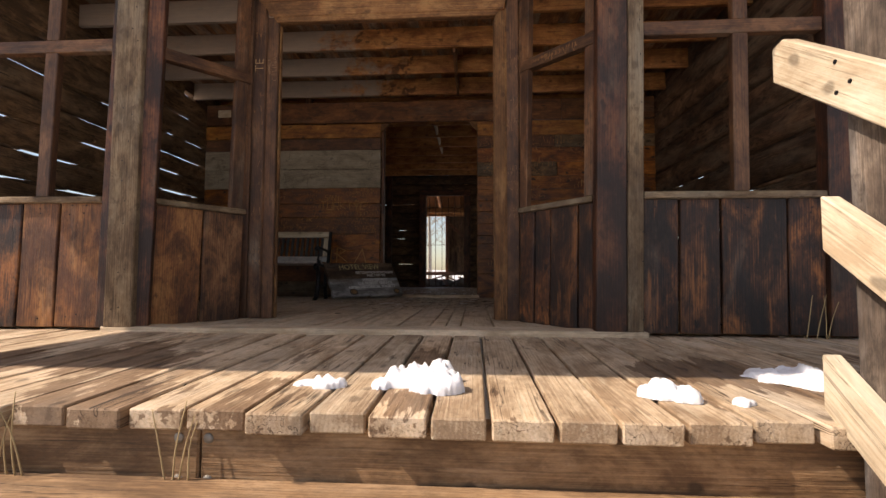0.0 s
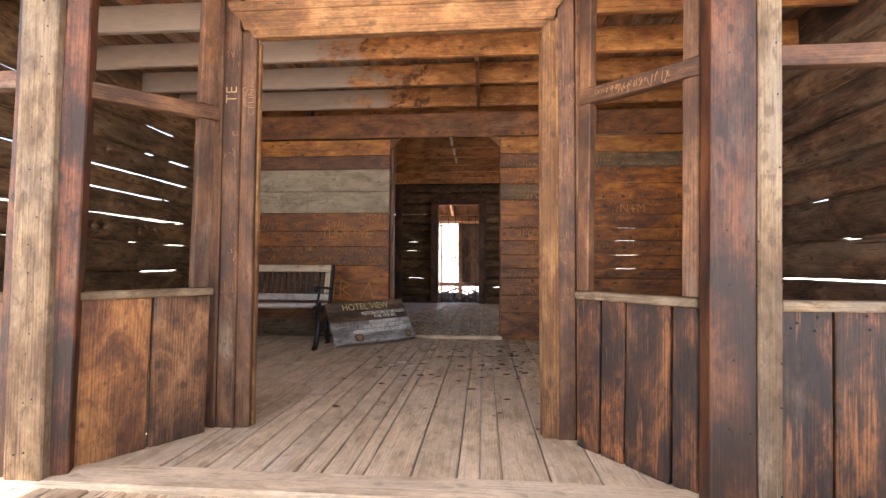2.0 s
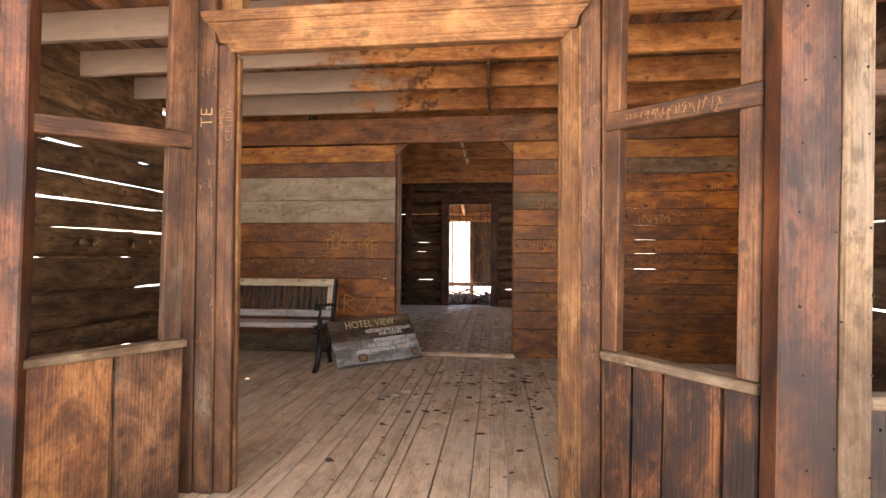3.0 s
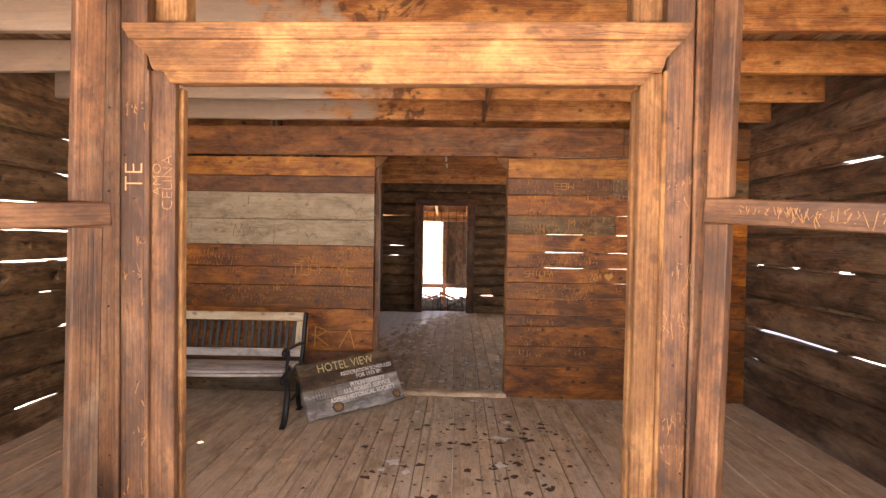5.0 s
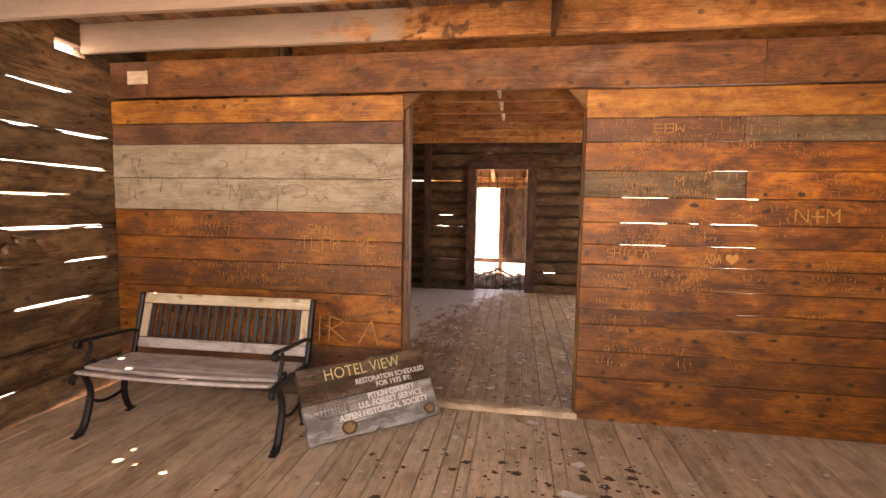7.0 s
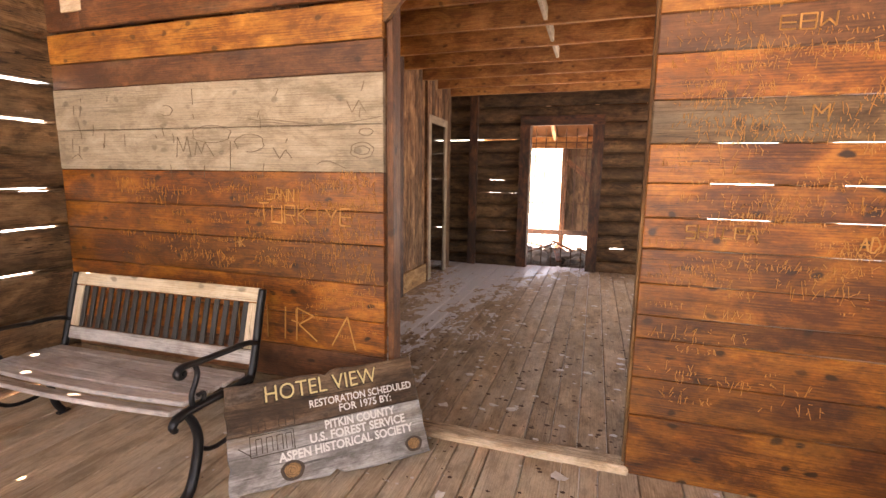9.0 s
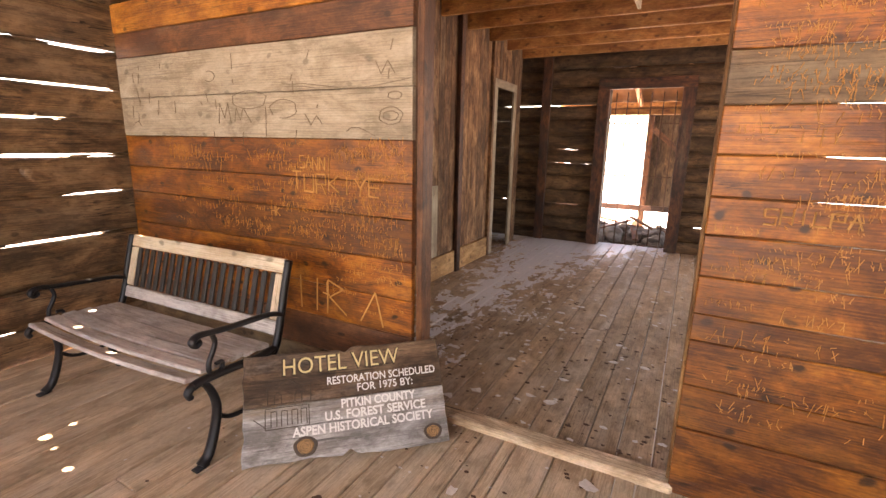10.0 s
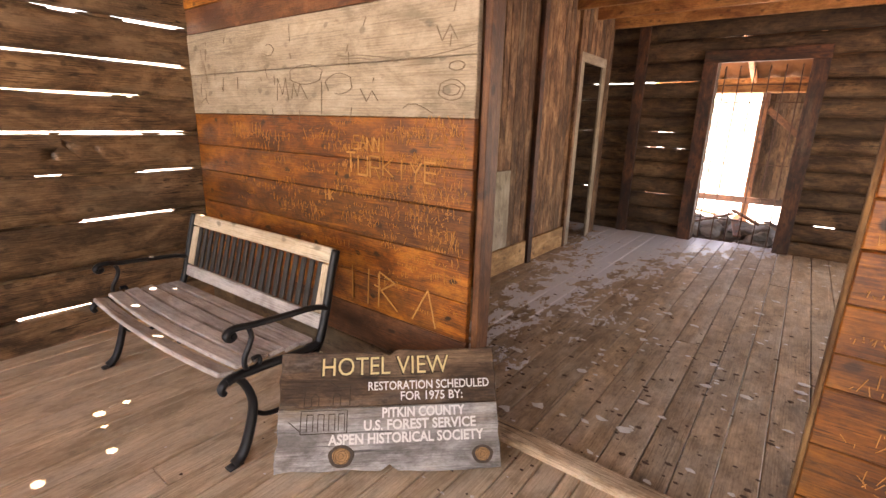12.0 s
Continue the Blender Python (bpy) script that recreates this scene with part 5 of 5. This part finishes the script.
# marks on the bare grey planks
gq = []
for cx, cz, rx, rz, turns in ((-2.13, 1.642, 0.142, 0.05, 24), (-1.86, 1.588, 0.10, 0.05, 20), (-1.145, 1.545, 0.068, 0.042, 22), (-1.145, 1.545, 0.045, 0.022, 22), (-1.12, 1.64, 0.04, 0.018, 22), (-2.46, 1.785, 0.05, 0.03, 16)):
    pts = [(cx + rx * math.cos(a * 0.3 + cx) * (1 + 0.08 * math.sin(a * 1.7)), cz + rz * math.sin(a * 0.3 + cx)) for a in range(turns)]
    gq += list(zip(pts, pts[1:]))
for path in (((-1.994, 1.60), (-1.998, 1.52), (-2.004, 1.434)), ((-2.40, 1.51), (-2.385, 1.63), (-2.345, 1.54), (-2.31, 1.63), (-2.29, 1.51)), ((-2.26, 1.52), (-2.24, 1.60), (-2.21, 1.53), (-2.18, 1.60), (-2.12, 1.515)),
             ((-1.86, 1.722), (-1.80, 1.712), (-1.72, 1.716), (-1.60, 1.703), (-1.50, 1.69), (-1.416, 1.676), (-1.30, 1.683), (-1.226, 1.69), (-1.10, 1.705), (-1.03, 1.716)), ((-1.84, 1.705), (-1.70, 1.70), (-1.62, 1.69)),
             ((-1.42, 1.47), (-1.39, 1.487), (-1.34, 1.488), (-1.29, 1.47), (-1.24, 1.448)), ((-1.70, 1.56), (-1.66, 1.50), (-1.62, 1.55), (-1.58, 1.505)), ((-1.23, 1.80), (-1.20, 1.74), (-1.16, 1.80), (-1.12, 1.74)), ((-3.3, 1.50), (-3.24, 1.53), (-3.2, 1.49))):
    gq += list(zip(path, path[1:]))
rs = random.Random(12)
for i in range(26):
    x, z = rs.uniform(-3.3, -1.1), rs.uniform(1.45, 1.92)
    gq.append(((x, z), (x + rs.uniform(-0.02, 0.02), z - rs.uniform(0.02, 0.09))))
part("pencil_marks", strokes_bm(gq, 0.0042, 0.001), M_CARVE_GREY, partition, "dark scribbled marks", axes((0, YB - 0.0046, 0), (1, 0, 0), (0, 0, 1)))


def scratch_cloud(x0, x1, z0, z1, n, seed):
    """Unreadable scratched writing: short cuts set in rows along the planks."""
    rs = random.Random(seed)
    out = []
    while len(out) < n:
        cx, cz = rs.uniform(x0, x1), rs.uniform(z0, z1)
        h = rs.choice((0.025, 0.035, 0.05, 0.07))
        for k in range(rs.randint(3, 9)):
            x = cx + k * h * 0.62
            if x > x1:
                break
            for j in range(rs.randint(1, 3)):
                out.append(((x + rs.uniform(0, h * 0.4), cz + rs.uniform(-0.5, 0.5) * h), (x + rs.uniform(0, h * 0.4), cz + rs.uniform(-0.5, 0.5) * h)))
    return out


sc = scratch_cloud(-3.0, -1.08, 0.85, 1.40, 900, 1) + scratch_cloud(-2.2, -1.08, 0.95, 1.42, 500, 11) + scratch_cloud(0.28, 2.3, 0.86, 2.1, 1100, 2) + scratch_cloud(0.28, 1.1, 0.9, 2.0, 900, 12) + scratch_cloud(-1.6, -1.06, 0.5, 1.42, 500, 31) + scratch_cloud(0.27, 0.7, 0.3, 2.2, 500, 32) + scratch_cloud(-2.3, -1.1, 0.65, 0.84, 60, 3) + scratch_cloud(0.3, 2.3, 0.4, 0.85, 70, 4) + scratch_cloud(1.4, 2.4, 2.35, 2.52, 60, 5) + scratch_cloud(0.3, 1.2, 1.6, 1.74, 90, 6)
scr = part("scratched_marks", strokes_bm(sc, 0.0026, 0.001), M_CARVE_FAINT, None, "", axes((0, YB - 0.0042, 0), (1, 0, 0), (0, 0, 1)))
tagged(scr, "many faint unreadable scratches over the plank partition", "scratches", kind="stuff")
lettering("TE", 0.085, M_CARVE_OLD, axes((-1.228, YJ - 0.0462, 1.685), (0, 0, 1), (-1, 0, 0)), front, "carving", "pale carved letters", 0.085, 0.001, -0.002)
lettering("AMO", 0.04, M_CARVE_OLD, axes((-1.168, YJ - 0.0272, 1.68), (0, 0, 1), (-1, 0, 0)), front, "carving", "pale carved letters", 0.10, 0.001, -0.0016)
lettering("CELINA", 0.05, M_CARVE_OLD, axes((-1.134, YJ - 0.0272, 1.67), (0, 0, 1), (-1, 0, 0)), front, "carving", "pale carved letters", 0.17, 0.001, -0.002)

# scratches along the slanting bar of the splayed window
bar_a, bar_b = up_to((0.488, 3.03), 1.60), up_to((0.83, 2.58), 1.55)
bar_way = (bar_b - bar_a).normalized()
bar_out = Vector((bar_way.y, -bar_way.x, 0)).normalized()
part("carving", strokes_bm(scratch_cloud(-0.22, 0.17, -0.006, 0.006, 60, 41), 0.0016, 0.001), M_CARVE_CASING, front, "pale scratched writing", axes((bar_a + bar_b) / 2 + bar_out * 0.0262, bar_way, bar_way.cross(bar_out) * -1))

# ---- small things in the front room ----
patch = part("wood_patch", box_bm(0.18, 0.012, 0.10, 0.003), M_NEWWOOD, partition, "small new pale wood patch", pose(-3.16, YB - 0.009, 2.455))
for y0, y1 in ((4.78, 5.33), (5.38, 5.94)):
    timber("bridging", (0.0, y0, 2.70), (0.0, y1, 2.70), 0.24, 0.03, (1, 0, 0), M_JOIST_DARK, partition)

for y0, y1 in ((7.23, 7.77), (7.83, 8.37), (8.43, 8.97)):
    timber("bridging", (-0.41, y0, 2.68), (-0.41, y1, 2.68), 0.10, 0.03, (1, 0, 0), M_NEWWOOD, boards)


def litter(x, y, z, r, mat, seed, label, cat, group, name, curl=0.012):
    rs = random.Random(seed)
    bm = bmesh.new()
    n = 11
    rim_v = []
    for i in range(n):
        a = 2 * math.pi * i / n
        k = r * rs.uniform(0.45, 1.15)
        rim_v.append(bm.verts.new((math.cos(a) * k * 1.3, math.sin(a) * k, rs.uniform(0.0005, curl))))
    c = bm.verts.new((0, 0, curl * 0.6))
    for i in range(n):
        bm.faces.new((c, rim_v[i], rim_v[(i + 1) % n]))
    r2 = bmesh.ops.extrude_face_region(bm, geom=bm.faces[:])
    bmesh.ops.translate(bm, verts=[v for v in r2["geom"] if isinstance(v, bmesh.types.BMVert)], vec=(0, 0, 0.0015))
    bmesh.ops.recalc_face_normals(bm, faces=bm.faces)
    ob = part(name, bm, mat, None, "", pose(x, y, z, 0, 0, rs.uniform(0, 360)))
    return tagged(ob, label, cat, group)


for i, (x, y, r) in enumerate(((-0.62, 4.72, 0.05), (-0.68, 4.62, 0.025), (-0.52, 4.60, 0.03), (0.10, 4.72, 0.045), (0.15, 5.15, 0.05), (0.08, 5.16, 0.03), (0.2, 5.45, 0.035), (-0.05, 5.95, 0.04), (-0.55, 5.65, 0.025))):
    litter(x, y, 0.001, r, M_PAPER, 40 + i, "curled pale bark or paper flake on the floor", "debris", "floor debris", "debris_flake")
rs = random.Random(5)
bm = bmesh.new()
for i in range(300):
    x, y = (rs.gauss(0.1, 0.38), rs.gauss(4.9, 0.5)) if i % 3 else (rs.gauss(-0.3, 0.6), rs.uniform(3.2, 5.9))
    if x < -1.3 or x > 1.6 or not 3.0 < y < 5.98:
        continue
    r = rs.choice((0.004, 0.005, 0.007, 0.009, 0.011, 0.014, 0.019))
    c = bmesh.ops.create_icosphere(bm, subdivisions=1 if r < 0.012 else 2, radius=r)
    o = rs.random() * 30
    for v in c["verts"]:
        q = v.co * (1 + 1.3 * noise.noise(v.co / r * 1.3 + Vector((o, 0, 0))))
        v.co = Vector((x + q.x * 1.3, y + q.y, 0.0015 + max(0, q.z) * 0.16))
for i in range(190):
    x, y = rs.gauss(0.1, 0.75), rs.gauss(5.5, 0.55)
    if not (3.4 < y < 6.15 and -1.9 < x < 1.6):
        continue
    r = rs.choice((0.005, 0.007, 0.01))
    c = bmesh.ops.create_icosphere(bm, subdivisions=1, radius=r)
    for v in c["verts"]:
        v.co = Vector((x + v.co.x * 1.4, y + v.co.y, 0.0015 + max(0, v.co.z) * 0.3))
for i in range(520):
    x, y = rs.uniform(-1.5, 1.3), 6.2 + abs(rs.gauss(0, 1.5))
    if y > 10.8:
        continue
    r = rs.choice((0.004, 0.006, 0.008, 0.012))
    c = bmesh.ops.create_icosphere(bm, subdivisions=1, radius=r)
    for v in c["verts"]:
        v.co = Vector((x + v.co.x * rs.uniform(1.0, 1.8), y + v.co.y, 0.0015 + max(0, v.co.z) * 0.4))
ob = part("dirt_clods", bm, M_MUD, None, "")
tagged(ob, "trodden dark mud crumbs scattered over the floor", "dirt", kind="stuff")
bm = bmesh.new()
for i in range(460):
    x, y = rs.uniform(-2.0, 1.6), rs.uniform(5.0, 11.1)
    r = rs.choice((0.006, 0.01, 0.014, 0.022)) * (1.0 if y > 6.3 else 0.5)
    c = bmesh.ops.create_icosphere(bm, subdivisions=1, radius=r)
    o = rs.random() * 30
    for v in c["verts"]:
        q = v.co * (1 + noise.noise(v.co / r + Vector((o, 0, 0))))
        v.co = Vector((x + q.x * 1.5, y + q.y, 0.0015 + max(0, q.z) * 0.3))
ob = part("paint_flakes", bm, M_PAPER, None, "")
tagged(ob, "pale flakes and crumbs scattered over the floors", "debris", kind="stuff")

# ---- barred rear doorway ----
grille = empty("door_grille", (-0.5, YR + 0.12, 0), "rusty welded bar grille across the rear doorway", "grille")
for i in range(6):
    x = -0.88 + i * 0.153
    bm = bmesh.new()
    sweep(bm, [Vector((x, YR + 0.12, 0.02 + 0.5 * k)) + Vector((rng.uniform(-0.004, 0.004), 0, 0)) for k in range(5)] + [Vector((x, YR + 0.12, 2.17))], 0.007, 0.007, 6)
    part("bar", bm, M_RUST, grille)
for z in (0.03, 0.30, 1.02, 1.75, 1.95):
    bm = bmesh.new()
    sweep(bm, [Vector((-0.95, YR + 0.133, z)), Vector((-0.5, YR + 0.134, z + 0.006)), Vector((-0.04, YR + 0.133, z))], 0.006, 0.006, 6, (0, 1, 0))
    part("bar", bm, M_RUST, grille)

# lean-to behind the rear door
lean = empty("lean_to", (0, 12.6, 0), "open board lean-to with a rusty corrugated roof", "shed")
bm = bmesh.new()
nx = 90
for j, (y, z) in enumerate(((11.5, 2.72), (13.7, 2.18))):
    for i in range(nx + 1):
        x = -2.2 + 4.0 * i / nx
        bm.verts.new((x, y, z + 0.012 * math.sin(i * 1.05)))
bm.verts.ensure_lookup_table()
for i in range(nx):
    bm.faces.new((bm.verts[i], bm.verts[i + 1], bm.verts[nx + 2 + i], bm.verts[nx + 1 + i])).smooth = True
roof_sheet = part("roof_sheet", bm, M_TIN, lean, "rust-brown corrugated sheets")
sol = roof_sheet.modifiers.new("thickness", "SOLIDIFY")
sol.thickness = 0.003
for x in (-1.5, -0.75, 0.0, 0.75):
    timber("rafter", (x, 11.5, 2.63), (x, 13.65, 2.10), 0.1, 0.06, (1, 0, 0), M_JOIST, lean)
timber("beam", (-2.2, 13.45, 2.10), (1.8, 13.45, 2.10), 0.22, 0.1, (0, -1, 0), M_JOIST, lean)
timber("beam", (-2.2, 12.2, 1.98), (1.8, 12.2, 1.98), 0.12, 0.06, (0, -1, 0), M_JOIST, lean)
for x in (-2.1, -0.56, 1.7):
    timber("post", (x, 13.45, -0.6), (x, 13.45, 2.0), 0.1, 0.1, (0, -1, 0), M_BROWN, lean)
x = -0.60
while x < 0.7:
    w = rng.uniform(0.12, 0.18)
    # the boards' shade is put into their colour by the darker log wood
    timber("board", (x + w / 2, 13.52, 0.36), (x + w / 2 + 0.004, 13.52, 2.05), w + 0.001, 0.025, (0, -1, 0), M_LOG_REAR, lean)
    x += w
timber("brace", (-0.5, 13.38, 1.75), (0.5, 13.38, 0.9), 0.09, 0.04, (0, -1, 0), M_BROWN, lean)
timber("rail", (-2.1, 13.38, 0.34), (1.7, 13.38, 0.34), 0.10, 0.06, (0, -1, 0), M_POST, lean)


def rock(x, y, z, r, seed):
    bm = bmesh.new()
    bmesh.ops.create_icosphere(bm, subdivisions=3, radius=r)
    for v in bm.verts:
        v.co *= 1 + noise.noise(v.co / r * 1.1 + Vector((seed * 7.0, 0, 0))) * 0.55
        v.co.z *= 0.7
    ob = part("rock", bm, M_ROCK, None, "", pose(x, y, z))
    return tagged(ob, "rough grey stone lying in snow behind the building", "rock", "rubble behind the door")


rs = random.Random(3)
for i in range(72):
    x, y = rs.uniform(-1.3, 0.3), rs.uniform(11.75, 12.7)
    r = rs.uniform(0.06, 0.17)
    rock(x, y, ground_z(x, y) + r * 0.45 + 0.07 * (i % 3), r, i)
for i in range(7):
    x, y = rs.uniform(-0.9, 0.2), rs.uniform(11.75, 12.9)
    a = rs.uniform(0, math.pi)
    z = ground_z(x, y) + 0.2 + 0.03 * i
    L = rs.uniform(0.25, 0.5)
    ob = timber("scrap_board", (x - math.cos(a) * L, y - math.sin(a) * L * 0.5, z - 0.1), (x + math.cos(a) * L, y + math.sin(a) * L * 0.5, z + 0.05), 0.09, 0.025, (0, 0, 1), M_BROWN)
    tagged(ob, "broken weathered board on the rubble", "board", "rubble behind the door")


def bare_tree(x, y, h, seed):
    rs = random.Random(seed)
    t = empty("bare_tree", (x, y, 0), "leafless pale aspen on the snowy slope", "tree", "trees behind the building")
    z0 = ground_z(x, y) - 0.1
    bm = bmesh.new()
    trunk = spline([(x, y, z0), (x + rs.uniform(-0.1, 0.1), y, z0 + h * 0.35), (x + rs.uniform(-0.2, 0.2), y, z0 + h * 0.7), (x + rs.uniform(-0.3, 0.3), y, z0 + h)], 5)
    sweep(bm, trunk, h * 0.014, h * 0.014, 7, taper=lambda f: 1.15 - f)
    part("trunk", bm, M_BARK, t)
    bm = bmesh.new()
    for i in range(46):
        f = rs.uniform(0.25, 0.97)
        p = trunk[int(f * (len(trunk) - 1))]
        a = rs.uniform(0, 2 * math.pi)
        L = h * 0.24 * (1.15 - f) * rs.uniform(0.6, 1.3)
        d = Vector((math.cos(a), math.sin(a), rs.uniform(0.3, 0.9))).normalized()
        q = p + d * L
        sweep(bm, [p, p + d * L * 0.5 + Vector((0, 0, 0.03 * L)), q], 0.012, 0.012, 4, (0.3, 0.2, 0.9), taper=lambda g: 1.1 - 0.8 * g)
        for k in range(4):
            s0 = p + d * L * rs.uniform(0.3, 0.9)
            e = (d + Vector((rs.uniform(-1, 1), rs.uniform(-1, 1), rs.uniform(-0.2, 0.8))) * 0.8).normalized()
            sweep(bm, [s0, s0 + e * L * 0.4], 0.006, 0.006, 3, (0.3, 0.2, 0.9), taper=lambda g: 1.1 - 0.8 * g)
    part("crown", bm, M_BARK, t, "fine bare twigs")


for i, (x, y, h) in enumerate(((-1.6, 19, 6), (-0.9, 22, 7), (-2.6, 24, 8), (-0.3, 26, 7.5), (-3.4, 20, 6.5), (-1.3, 29, 8), (0.4, 21, 7))):
    bare_tree(x, y, h, 50 + i)

# ---- fine marks on the front timbers ----
fr = scratch_cloud(0.41, 0.485, 0.35, 1.9, 90, 21) + scratch_cloud(-1.27, -1.20, 0.3, 1.5, 50, 22) + scratch_cloud(-1.27, -1.20, 1.80, 1.95, 10, 24)
ob = part("casing_scratches", strokes_bm(fr, 0.0018, 0.001), M_CARVE_CASING, None, "", axes((0, YJ - 0.0455, 0), (1, 0, 0), (0, 0, 1)))
tagged(ob, "faint scratches cut into the door casing", "scratches", kind="stuff")
rs = random.Random(77)
bm = bmesh.new()


def nail(p, facing, r=0.0045):
    c = bmesh.ops.create_cone(bm, cap_ends=True, segments=6, radius1=r, radius2=r * 0.7, depth=0.004)
    m = Vector(facing).to_track_quat("Z", "Y").to_matrix().to_4x4()
    bmesh.ops.transform(bm, matrix=Matrix.Translation(p) @ m, verts=c["verts"])


for x in (-2.15, -1.98, -1.9, 1.09, 1.16, 1.3, 1.42, 1.52, 1.7, 1.82):
    for z in (0.05, 0.60, 0.64):
        nail(up_to((x + rs.uniform(-0.02, 0.02), YF - 0.0165), z + rs.uniform(-0.02, 0.02)), (0, -1, 0))
for x, y in ((-1.68, YF - 0.056), (-1.64, YF - 0.056), (0.86, YF - 0.046), (0.94, YF - 0.046), (1.01, YF - 0.051)):
    for k in range(9):
        z = 0.1 + 0.21 * k + rs.uniform(-0.06, 0.06)
        nail(up_to((x + rs.uniform(-0.015, 0.015), y), z), (0, -1, 0), 0.004)
for x in (DL - 0.125, DR + 0.115, DL - 0.215, DR + 0.19):
    for k in range(8):
        nail(Vector((x + rs.uniform(-0.03, 0.03), YJ - (0.046 if abs(x - xm) < hw + 0.15 else 0.052), 0.15 + 0.24 * k + rs.uniform(-0.08, 0.08))), (0, -1, 0), 0.0035)
ob = part("nail_heads", bm, M_IRON, None, "")
tagged(ob, "dull nail heads in the front timbers", "nails", kind="stuff")
